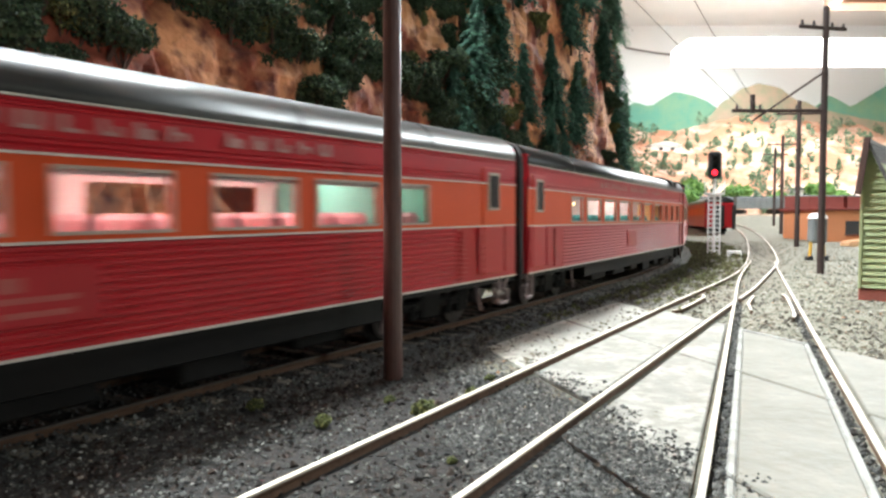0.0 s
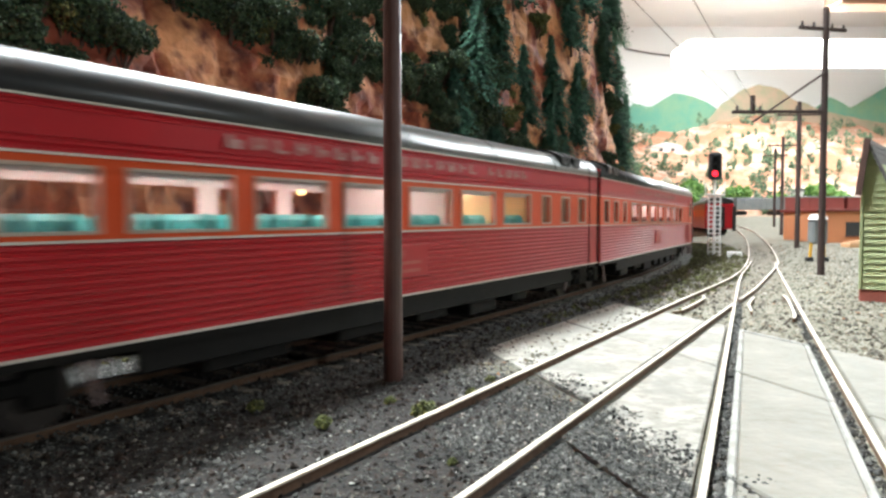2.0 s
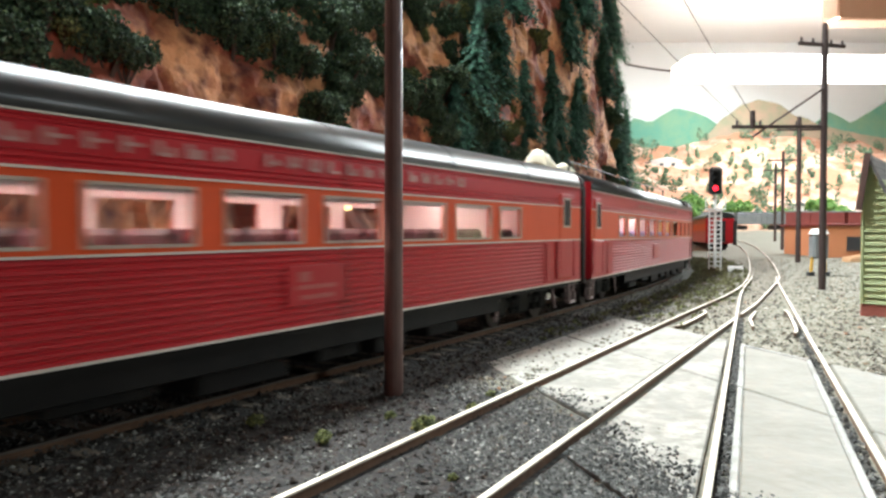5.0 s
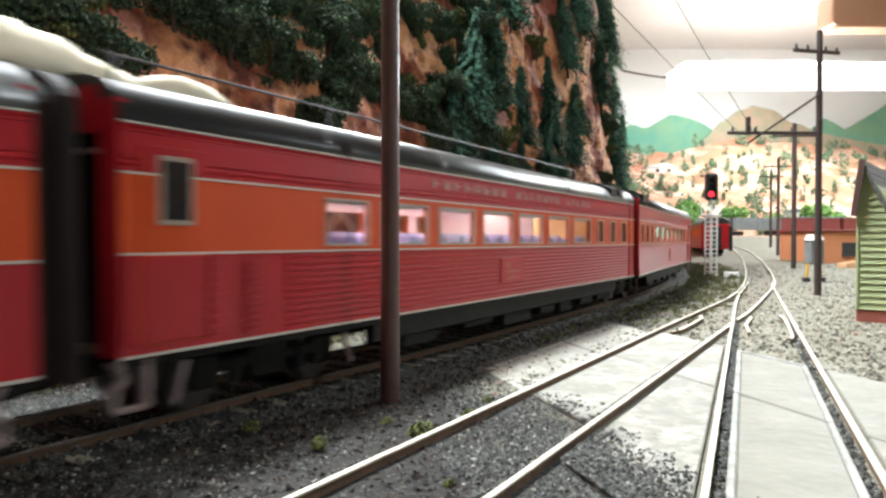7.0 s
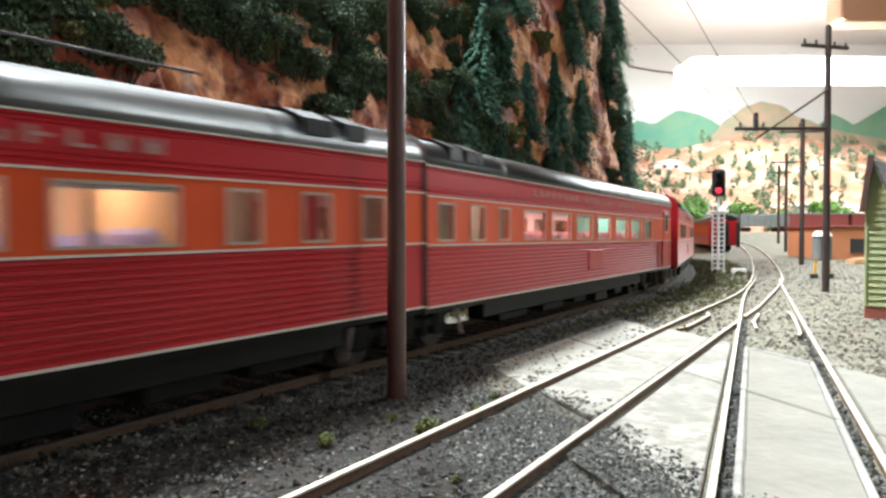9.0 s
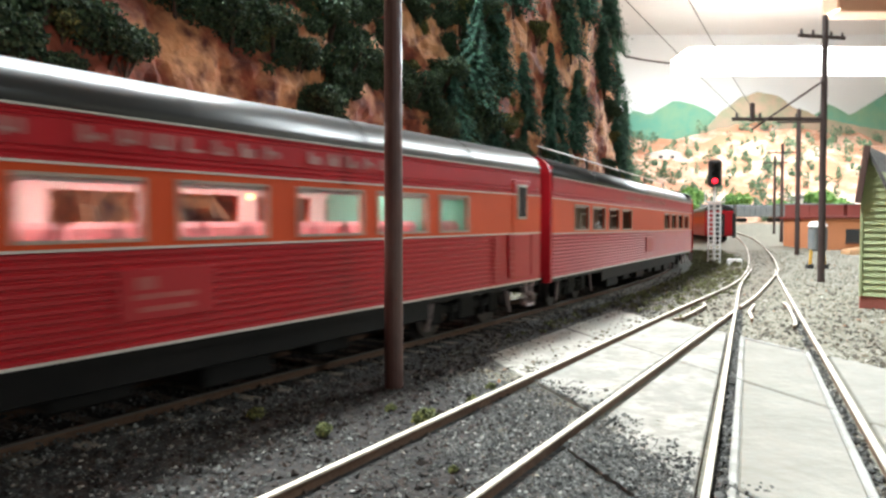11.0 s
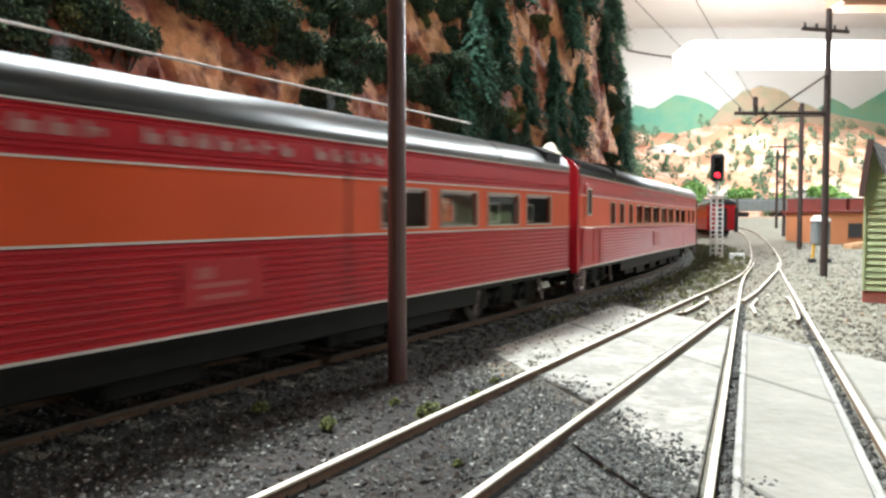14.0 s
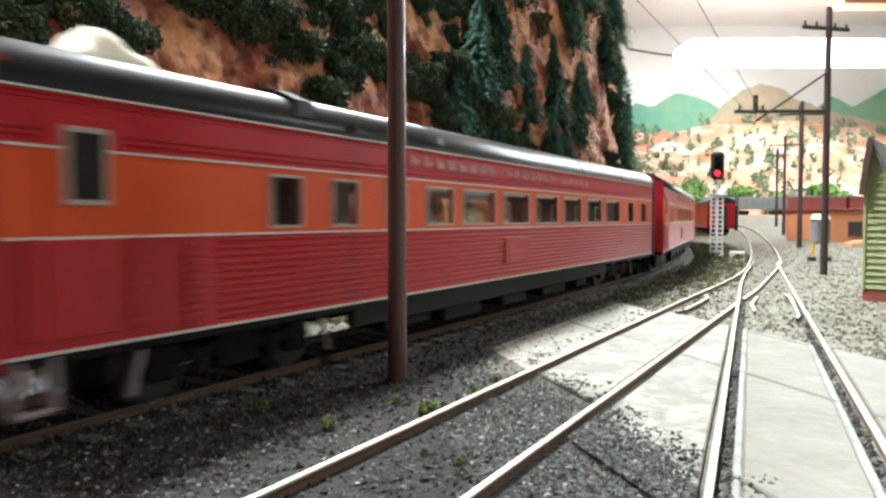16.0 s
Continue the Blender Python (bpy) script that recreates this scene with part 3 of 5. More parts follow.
def bush(name, mat, label, seed, radius, clumps=7, count=120, size=1.1):
    rnd = np.random.default_rng(seed)
    root = empty(name)
    tagged(root, label, "bush")
    verts, faces = [], []
    bm = bmesh.new()
    for k in range(clumps):
        a, t = rnd.random() * 6.28, rnd.random()
        c = (math.cos(a) * radius * 0.6 * t, math.sin(a) * radius * 0.6 * t, radius * (0.55 + 0.55 * rnd.random()))
        tube((0, 0, -1), c, radius * 0.06, radius * 0.025, 5, bm)
        r = radius * rnd.uniform(0.38, 0.62)
        crown_pieces(rnd, c, (r, r, r * 0.85), count, size, verts, faces)
    raw("foliage", verts, faces, mat, root)
    part("stem", bm, BARK, root)
    return root


def conifer(name, mat, label, seed, height, spread):
    rnd = np.random.default_rng(seed)
    root = empty(name)
    tagged(root, label, "conifer")
    part("trunk", tube((0, 0, -3), (0, 0, height * 0.95), height * 0.022, height * 0.006, 7), BARK, root)
    verts, faces = [], []
    layers = 30
    for k in range(layers):
        u = k / (layers - 1)
        z = height * (0.08 + 0.9 * u)
        r = spread * (1 - u) * rnd.uniform(0.85, 1.1) + 0.6
        n = int(22 - 13 * u)
        for j in range(n):
            a = rnd.random() * 6.28
            reach = r * rnd.uniform(0.65, 1.15)
            drop = reach * rnd.uniform(0.35, 0.65)
            side = np.array((-math.sin(a), math.cos(a), 0))
            out = np.array((math.cos(a), math.sin(a), 0))
            # each branch is a fan of needle tufts
            for m in range(8):
                f = (m + 1) / 8
                c = np.array((0, 0, z)) + out * reach * f - np.array((0, 0, drop * f * f)) + rnd.normal(0, 0.3, 3)
                w = height * 0.022 * (1.25 - 0.5 * f)
                b = len(verts)
                tip = c + out * w * 1.1 - np.array((0, 0, w * 0.5))
                verts.extend((tuple(c + side * w - np.array((0, 0, w * 0.3))), tuple(c - side * w - np.array((0, 0, w * 0.3))), tuple(tip), tuple(c + np.array((0, 0, w * 0.55)))))
                faces.extend(((b, b + 1, b + 2), (b, b + 2, b + 3), (b + 1, b + 3, b + 2), (b, b + 3, b + 1)))
    raw("needles", verts, faces, mat, root)
    return root


BUSHES = [bush("bush", LEAF_DARK, "dark green foam bush growing on the hillside", 11, 9, 9, 330, 0.58),
          bush("bush", LEAF_DARK, "dark green foam bush growing on the hillside", 12, 11, 11, 330, 0.62),
          bush("bush", LEAF_OLIVE, "olive green foam bush with yellow flecks on the hillside", 13, 8, 8, 300, 0.55),
          bush("bush", LEAF_DARK, "dark green foam bush growing on the hillside", 14, 7, 7, 280, 0.52)]
PINES = [conifer("conifer", NEEDLE, "tall blue-green model conifer on the hillside", 21, 46, 11.5),
         conifer("conifer", NEEDLE, "tall blue-green model conifer on the hillside", 22, 38, 10.5),
         conifer("conifer", NEEDLE_LIGHT, "light green model conifer on the hillside", 23, 42, 11),
         conifer("conifer", NEEDLE, "small dark model conifer on the hillside", 24, 28, 7)]
for ob in BUSHES:
    ob["group"] = "bushes on the hillside"
for ob in PINES:
    ob["group"] = "conifers on the hillside"
used = set()


def plant(kinds, i, s, z, scale, turn, sink=1.5):
    ob = kinds[i]
    p = beside(s, -hill_offset(s, z) - sink * 0.4 + 3.0, z - sink)
    m = Matrix.Translation(p * MM) @ pose(0, 0, 0, random.uniform(-6, 6), random.uniform(-6, 6), turn)
    if (kinds is BUSHES, i) not in used:
        used.add((kinds is BUSHES, i))
        ob.matrix_basis = m @ Matrix.Scale(scale, 4)
    else:
        c = copy_thing(ob, m)
        c.scale = (scale,) * 3


def bare_rock(s, z):
    """Outcrops that no bush covers."""
    return z < np.interp(s, (-20, -14, 2, 20, 45, 60, 70, 82, 105, 135, 160), (40, 60, 90, 86, 74, 50, 54, 72, 80, 72, 40))


count = 0
while count < 275:
    s = random.uniform(-85, 215)
    z = random.uniform(44, 100 + max(0, s) * 0.28)
    if bare_rock(s, z):
        continue
    count += 1
    plant(BUSHES, random.choice((0, 0, 1, 1, 2, 3)), s, z, random.uniform(0.75, 1.3), random.uniform(0, 360), 9)
for s, z, i, c in ((158, 62, 0, 1.0), (176, 84, 0, 1.15), (186, 56, 1, 0.9), (216, 100, 0, 1.2), (226, 56, 3, 1.0), (240, 80, 1, 1.2), (262, 58, 1, 1.0), (284, 86, 0, 1.2), (296, 58, 3, 1.4),
                   (322, 76, 0, 1.2), (334, 140, 0, 1.3), (348, 100, 1, 1.3), (412, 130, 1, 1.4), (438, 180, 0, 1.4), (462, 60, 0, 1.4), (492, 96, 0, 1.5), (520, 56, 2, 1.4), (548, 84, 2, 1.5),
                   (568, 46, 0, 1.6), (592, 200, 2, 1.5), (620, 150, 2, 1.6), (648, 190, 2, 1.5), (545, 30, 3, 1.8), (360, 170, 0, 1.3), (250, 150, 0, 1.2), (205, 134, 0, 1.2), (470, 200, 0, 1.3),
                   (570, 230, 2, 1.3)):
    plant(PINES, i, s, z, c * random.uniform(0.92, 1.08), random.uniform(0, 360), 4)
count = 0
while count < 70:
    s, z = random.uniform(215, 640), random.uniform(36, 200)
    if 362 < s < 402:
        continue
    count += 1
    plant(BUSHES, random.choice((2, 2, 0, 1, 3)), s, z, random.uniform(0.7, 1.3), random.uniform(0, 360), 7)


# low green tufts by the near rail
tuft = empty("grass_tuft", -2.5, 96.5, -1.6)
tagged(tuft, "small tuft of pale green foam grass beside the rail", "grass tuft", group="grass tufts")
vs, fs = [], []
crown_pieces(np.random.default_rng(41), (0, 0, 1.2), (2.4, 1.8, 1.6), 420, 0.34, vs, fs)
raw("foliage", vs, fs, LEAF_OLIVE, tuft)
for x, y, c in ((-16, 92, 0.7), (4.5, 108, 0.6), (-27, 100, 0.7), (-8, 104, 0.5), (8, 118, 0.5), (1, 78, 0.35), (36.5, 88, 0.3), (26.2, 69, 0.3)):
    t = copy_thing(tuft, pose(x * MM, y * MM, -1.6 * MM, 0, 0, x * 40))
    t.scale = (c,) * 3


def weeds():
    """Low dry weeds on both sides of the main line."""
    rnd = np.random.default_rng(61)
    verts, faces = [], []
    for k in range(1500):
        u = rnd.random()
        s = 40 + 560 * u ** 0.8
        behind = rnd.random() < 0.3
        off = rnd.uniform(-36, -21) if behind else 21 + 34 * rnd.random() ** 1.6
        p = beside(s if not behind else s - 200, off)
        if 46 < 0.964 * p.x + 0.265 * p.y < 117 and off > 27:
            continue
        size = rnd.uniform(0.5, 1.3) * (1 + 1.6 * u)
        crown_pieces(rnd, (p.x, p.y, ground_z(p.x, p.y) + size * 0.4), (size * 1.5, size * 1.5, size), 16, 0.4 + 0.35 * u, verts, faces)
    return tagged(raw("weeds", verts, faces, WEED), "low olive and brown dry weeds along the main line", "weeds", kind="stuff")


weeds()


# ---- poles, wires, signal ----
def telegraph_pole(x, y, height, r, mat, label, arms=()):
    g = ground_z(x, y)
    root = empty("utility_pole", x, y, g)
    tagged(root, label, "utility pole", group="poles beside the tracks")
    bm = tube((0, 0, -2), (0, 0, height), r, r * 0.82, 16)
    bmesh.ops.bevel(bm, geom=[e for e in bm.edges if all(v.co.z > height - 0.1 for v in e.verts)], offset=r * 0.25, segments=2, affect="EDGES")
    part("pole", bm, mat, root, smooth=False)
    for (x0, y0, x1, y1, z) in arms:
        a = part("crossarm", tube((x0, y0, z), (x1, y1, z + 0.6), 0.95, sides=6), mat, root)
        for f in (0.05, 0.3, 0.7, 0.95):
            px, py = x0 + (x1 - x0) * f, y0 + (y1 - y0) * f
            part("insulator", tube((px, py, z + 0.8), (px, py, z + 3.2), 0.8, 0.5, 7), WIRE, a)
    return root


telegraph_pole(-8.6, 119.5, 126, 1.65, POLEWOOD, "brown stained utility pole close beside the main line", ((-26, 0, 26, 0, 106),))
p2 = telegraph_pole(190, 351.5, 133, 1.75, FARPOLE, "dark utility pole with two crossarms", ((-15, -4, 12, 4, 122), (-47, -3, 0, 0, 81)))
part("brace", tube((0, -1, 101), (-37, -3, 76), 0.55, sides=6), FARPOLE, p2)
part("bracket", box(-38, -36, -4, -2, 80, 89, bevel=0.3), FARPOLE, p2)
for x, y, h in ((316, 625, 130), (442, 915, 128), (534, 1130, 126)):
    telegraph_pole(x, y, h, 2.2, FARPOLE, "dark distant utility pole beside the track", ((-20, 0, 20, 0, h - 12),))


def wire(p, q, sag, name="line_wire"):
    bm = bmesh.new()
    p, q = Vector(p), Vector(q)
    pts = [p.lerp(q, k / 20) - Vector((0, 0, sag * 4 * (k / 20) * (1 - k / 20))) for k in range(21)]
    prev = None
    for v in pts:
        ring = [bm.verts.new(v + Vector((0.16 * math.cos(k * 1.257), 0, 0.16 * math.sin(k * 1.257)))) for k in range(5)]
        if prev:
            for k in range(5):
                bm.faces.new((prev[k], prev[(k + 1) % 5], ring[(k + 1) % 5], ring[k]))
        prev = ring
    return tagged(part(name, bm, WIRE), "thin dark line wire strung between poles", "wire", group="line wires")


wire((-8.6, 119.5, 105), (148, 349, 80.5), 1.0)
wire((17, 119.5, 108), (155, 349, 82), 2.0)
wire((148, 349, 80.5), (300, 625, 118), 6)

# a dark tube added for the shaded curve along the far ceiling edge
bm = bmesh.new()
slack = [(585, 2480, 746)] + [(640 + 38 * k, 2480, 640 - 42 * math.sin(0.35 + 1.35 * k / 7)) for k in range(8)]
for p, q in zip(slack, slack[1:]):
    tube(p, q, 3.2, sides=6, bm=bm)
tagged(part("ceiling_edge_shade", bm, WIRE), "dark curved tube standing for the shaded ceiling edge", "cable")

sig = empty("signal_mast", 197.8, 511, -0.8, -20)
tagged(sig, "white laddered railway signal with a black head showing red", "railway signal")
part("base", box(-5, 5, -5, 5, -1, 1.5, bevel=0.4), LADDER, sig, "grey-white concrete base")
part("mast", tube((0, 3, 0), (0, 3, 66), 1.0, sides=10), LADDER, sig)
for x in (-4, 4):
    part("ladder_rail", box(x - 0.5, x + 0.5, -2.2, -1.2, 1, 45), LADDER, sig)
for k in range(13):
    part("rung", box(-4, 4, -2.0, -1.4, 3.5 + k * 3.3, 4.4 + k * 3.3), LADDER, sig)
part("platform", box(-7, 7, -4, 7, 44.5, 45.8, bevel=0.2), LADDER, sig)
for x in (-6.5, 6.5):
    part("handrail", tube((x, -3.5, 45), (x, -3.5, 54), 0.35, sides=6), LADDER, sig)
head = part("head", box(-4.6, 4.6, -2, 2, 56, 76, bevel=1.6), SIGNALBLACK, sig, "black signal head")
for z in (60.5, 66, 71.5):
    part("hood", tube((0, -2, z), (0, -6, z - 0.4), 2.3, 2.3, 12, caps=False), SIGNALBLACK, head)
    part("lens", tube((0, -2.05, z), (0, -2.6, z), 1.9, 1.6, 12), REDLAMP if z < 61 else SIGNALBLACK, head, "glowing red lens" if z < 61 else "")
part("cabinet", box(9, 19, -4, 4, 0, 4, bevel=0.5), LADDER, sig, "low grey equipment box")


# ---- clapboard shed ----
def build_shed():
    root = empty("clapboard_shed", 0, 0, 0)
    tagged(root, "yellow-green clapboard shed with grey shingle roof and brick base", "shed")
    # gable wall from a (far corner) towards b; u runs along it
    a, b = Vector((141.8, 237.5)), Vector((164.0, 218.9))
    d = (b - a).normalized()
    width = (b - a).length
    turn = Matrix.Translation((a.x, a.y, 0)) @ Matrix.Rotation(math.atan2(d.y, d.x), 4, "Z")

    def put(name, bm, mat, label=""):
        bm.transform(turn)
        return part(name, bm, mat, root, label)

    put("brick_base", box(-0.3, width + 0.3, 0, 60, -3, 2.6, bevel=0.2), BRICK, "red brick base")
    apex, eave = (1.3, 53.0), 35.5

    def roof_at(u):
        return eave + (apex[1] - eave) * (u / apex[0]) if u < apex[0] else apex[1] - (u - apex[0]) * 2.3

    wall = bmesh.new()
    poly = [(0.4, 2.6), (width, 2.6), (width, max(4, roof_at(width) - 0.6)), (apex[0], apex[1] - 1.2), (0.4, eave)]
    f = wall.faces.new([wall.verts.new((u, 0.6, z)) for u, z in poly])
    r = bmesh.ops.extrude_face_region(wall, geom=[f])
    for v in r["geom"]:
        if isinstance(v, bmesh.types.BMVert):
            v.co.y = 60
    bmesh.ops.recalc_face_normals(wall, faces=wall.faces[:])
    put("wall", wall, CLAPBOARD)
    z = 2.8
    while z < 50:
        u0, u1 = 0.3, width
        if z + 2.4 > eave:
            u0 = (z + 1.0 - eave) / (apex[1] - eave) * apex[0]
        u1 = min(width, apex[0] + (apex[1] - z - 2.6) / 2.3)
        if u1 - u0 > 0.8:
            put("clapboard", board(u0, u1, z), CLAPBOARD)
        z += 2.2
    # roof slabs with lapped courses
    for k in range(16):
        u = apex[0] + k * 1.0
        bm = bmesh.new()
        box(u - 0.2, u + 2.0, -2.2, 62, -0.45, 0.45, bm)
        bmesh.ops.rotate(bm, cent=(u, 0, 0), matrix=Matrix.Rotation(math.atan(2.3), 3, "Y"), verts=bm.verts[:])
        bmesh.ops.translate(bm, vec=(0, 0, apex[1] - k * 1.0 * 2.3), verts=bm.verts[:])
        put("shingle_course", bm, SHINGLE)
    slope = math.atan2(apex[1] - eave + 1.5, apex[0] + 1.2)
    lean = bmesh.new()
    box(-18.6, 0.2, -2.2, 62, -0.5, 0.5, lean)
    bmesh.ops.rotate(lean, cent=(0, 0, 0), matrix=Matrix.Rotation(-slope, 3, "Y"), verts=lean.verts[:])
    bmesh.ops.translate(lean, vec=(apex[0], 0, apex[1]), verts=lean.verts[:])
    put("roof_slope", lean, SHINGLE)
    barge = bmesh.new()
    box(-18.8, 0.4, -2.9, -2.1, -1.3, 0.6, barge)
    bmesh.ops.rotate(barge, cent=(0, 0, 0), matrix=Matrix.Rotation(-slope, 3, "Y"), verts=barge.verts[:])
    bmesh.ops.translate(barge, vec=(apex[0], 0, apex[1]), verts=barge.verts[:])
    put("bargeboard", barge, DARKTRIM)
    put("corner_board", box(-0.3, 0.5, -0.7, 0.6, 2.6, eave, bevel=0.1), CLAPBOARD)


def board(u0, u1, z):
    """A lapped board: thick at its lower edge."""
    bm = bmesh.new()
    pts = [(0.6, 0), (-0.45, 0), (0.4, 2.35), (0.6, 2.35)]
    a = [bm.verts.new((u0, y, z + h)) for y, h in pts]
    b = [bm.verts.new((u1, y, z + h)) for y, h in pts]
    for k in range(4):
        bm.faces.new((a[k], a[(k + 1) % 4], b[(k + 1) % 4], b[k]))
    bm.faces.new(a[::-1])
    bm.faces.new(b)
    bmesh.ops.recalc_face_normals(bm, faces=bm.faces[:])
    return bm


build_shed()

# ---- low buildings and rolling stock farther off ----
store = empty("trackside_building", 425, 715, 2)
tagged(store, "low orange-walled trackside building with a dark window", "building")
part("wall", box(-34, 85, 0, 90, -14, 33, bevel=0.6), ADOBE, store)
part("roof", box(-37, 88, -3, 93, 33, 35.5, bevel=0.4), OXIDE, store, "flat oxide red roof")
for x in (-14, 30):
    w = part("window", box(x, x + 14, -0.6, 0.4, 8, 22), SIGNALBLACK, store, "dark window")
    part("window_frame", box(x - 1, x + 15, -1.2, -0.5, 7, 8.2), DARKTRIM, w)
bank = empty("loading_bank", 372, 640, 0)
tagged(bank, "sandy orange loading bank edge", "bank")
bm = bmesh.new()
for k in range(14):
    box(-6 + k * 4.5, 3 + k * 4.5, k * 6 - 10, k * 6 + 4, -3, 4.5 + 1.2 * math.sin(k * 1.7), bm)
part("edge", bm, material("orange_sand", (0.5, 0.28, 0.14), 0.95, second=(0.6, 0.4, 0.24), scale=80, bump=0.3), bank)

pump = empty("fuel_column", 245, 458, -1.6)
tagged(pump, "grey trackside column with a white cap and yellow legs", "trackside column")
part("body", box(-5, 5, -4, 4, 12, 28, bevel=1.2), HOPPER, pump)
part("cap", tube((0, 0, 28), (0, 0, 31.5), 6.2, 4.2, 16), LADDER, pump, "white domed cap")
YELLOW = material("yellow_post_paint", (0.6, 0.33, 0.04), 0.6, second=(0.45, 0.24, 0.03), scale=200)
for x in (-5, 5):
    part("leg", tube((x, 0, -1), (x * 0.8, 0, 13), 1.0, sides=8), YELLOW, pump, "yellow post")
    part("foot", box(x - 2, x + 2, -2, 2, -1, 3.5, bevel=0.5), SIGNALBLACK, pump)


def freight_car(kind, x, y, turn, length):
    z = ground_z(x, y) + 1
    root = empty(kind, x, y, z, turn)
    if kind == "hopper_car":
        tagged(root, "weathered grey hopper car standing on the far line", "freight car", group="freight cars on the far line")
        bm = box(-length / 2, length / 2, -16, 16, 12, 36, bevel=0.8)
        part("body", bm, HOPPER, root)
        for k in range(9):
            u = -length / 2 + 6 + k * (length - 12) / 8
            part("rib", box(u - 0.8, u + 0.8, -17, -16, 11, 36), HOPPER, root)
        part("load", box(-length / 2 + 2, length / 2 - 2, -14, 14, 35, 38, bevel=1.2), SIGNALBLACK, root, "dark coal load")
    else:
        tagged(root, "oxide red boxcar standing on the far line", "freight car", group="freight cars on the far line")
        part("body", box(-length / 2, length / 2, -16, 16, 8, 38, bevel=0.8), OXIDE, root)
        part("door", box(-12, 12, -17, -16, 9, 35), OXIDE, root)
        part("roof", box(-length / 2 - 1, length / 2 + 1, -17, 17, 38, 40.5, bevel=0.8), HOPPER, root)
    for u in (-length / 2 + 16, length / 2 - 16):
        t = part("truck", box(u - 11, u + 11, -10, 10, 3, 8, bevel=0.5), BLACK, root)
        for w in (-7, 7):
            part("wheel", tube((u + w, -9.5, 4.8), (u + w, 9.5, 4.8), 4.8, sides=14), WHEEL, t)


for k, (kind, x) in enumerate((("hopper_car", 560), ("hopper_car", 678), ("hopper_car", 440), ("boxcar", 800), ("boxcar", 945), ("boxcar", 1090), ("boxcar", 1235))):
    freight_car(kind, x, 1500 + (x - 560) * 0.12, 7, 112 if kind == "hopper_car" else 138)

# a parked red car seen end on, past the signal
pk = empty("parked_coach", 345, 875, ground_z(352, 875) + 1.2, -14)
tagged(pk, "dark red parked coach with a black end seen past the signal", "coach")
part("body", box(-17, 17, 0, 240, 8, 40, bevel=1.5), RED, pk)
part("band", box(-17.3, 17.3, 1, 239, 24, 33), ORANGE, pk, "orange band")
part("roof", sweep([(17 * math.cos(a), 40 + 7 * math.sin(a)) for a in [k * math.pi / 12 for k in range(13)]], 0, 240), ROOF, pk)
part("end_door", box(-6, 6, -1.5, 0, 9, 36), SIGNALBLACK, pk)
part("buffer_beam", box(15, 19, -2, 3, 6, 36), SIGNALBLACK, pk)
for u in (28, 210):
    t = part("truck", box(-11, 11, u - 14, u + 14, 3, 8), BLACK, pk)
    for w in (-9, 9):
        part("wheel", tube((-9.5, u + w, 5), (9.5, u + w, 5), 5, sides=14), WHEEL, t)


# ---- far scenery and room ----
def far_hill():
    """Tan plaster hills behind the freight line."""
    verts, faces = [], []
    nx, ny = 70, 34
    for j in range(ny):
        for i in range(nx):
            x = 200 + i * 30
            y = float(np.interp(x, (200, 330, 480, 640), (900, 1040, 1380, 1640)))
            z0 = ground_z(x, y)
            y += j * (2500 - y) / (ny - 1)
            u = j / (ny - 1)
            ridge = 300 + 90 * math.exp(-((x - 1120) / 140) ** 2) + 60 * noise.noise(Vector((x * 0.004, 3, 1)))
            z = z0 - 1 + ridge * u**1.1 + 34 * u * noise.noise(Vector((x * 0.012, y * 0.012, 4))) + 12 * noise.noise(Vector((x * 0.04, y * 0.04, 7))) * min(1, 3 * u)
            verts.append((x, y, z))
    for j in range(ny - 1):
        for i in range(nx - 1):
            faces.append((j * nx + i, j * nx + i + 1, j * nx + nx + i + 1, j * nx + nx + i))
    m = material("tan_plaster_hill", (0.4, 0.18, 0.105), 0.95, second=(0.62, 0.5, 0.41), scale=9, amount=1.0, fine=(0.4, 0.2, 0.12), spread=(0.46, 0.62))
    ob = raw("far_hills", verts, faces, m)
    for p in ob.data.polygons:
        p.use_smooth = True
    tagged(ob, "orange and white plaster hills behind the freight line", "hills", kind="structure")
    return verts


spots = far_hill()
vs, fs = [], []
rnd = np.random.default_rng(51)
for k in range(620):
    x, y, z = spots[rnd.integers(0, len(spots))]
    x, y = x + rnd.uniform(-15, 15), y + rnd.uniform(-12, 12)
    h = rnd.uniform(20, 52)
    w = h * rnd.uniform(0.22, 0.5)
    crown_pieces(rnd, (x, y, z + h * 0.42), (w, w, h * 0.6), 40, 4.2, vs, fs)
tagged(raw("far_trees", vs, fs, islands("far_tree_foliage", (0.06, 0.12, 0.08), (0.22, 0.32, 0.19))), "many small green trees dotted over the far hills", "trees", kind="stuff")


def ground_bush(x, y, scale, seed):
    m = pose(x * MM, y * MM, (min(spots, key=lambda p: (p[0] - x) ** 2 + (p[1] - y) ** 2)[2] - 3) * MM, 0, 0, seed * 77)
    c = copy_thing(FARBUSH[seed % 2], m)
    c.scale = (scale,) * 3


FARBUSH = [bush("bush", LEAF_BRIGHT, "bright green rounded bush by the far freight line", 31, 24, 9, 110, 3.6),
           bush("bush", LEAF_BRIGHT, "bright green rounded bush by the far freight line", 32, 20, 8, 110, 3.2)]
for k, ob in enumerate(FARBUSH):
    ob["group"] = "bushes by the far line"
    ob.matrix_basis = pose((0.560, 0.650)[k], 1.6, 0.045)
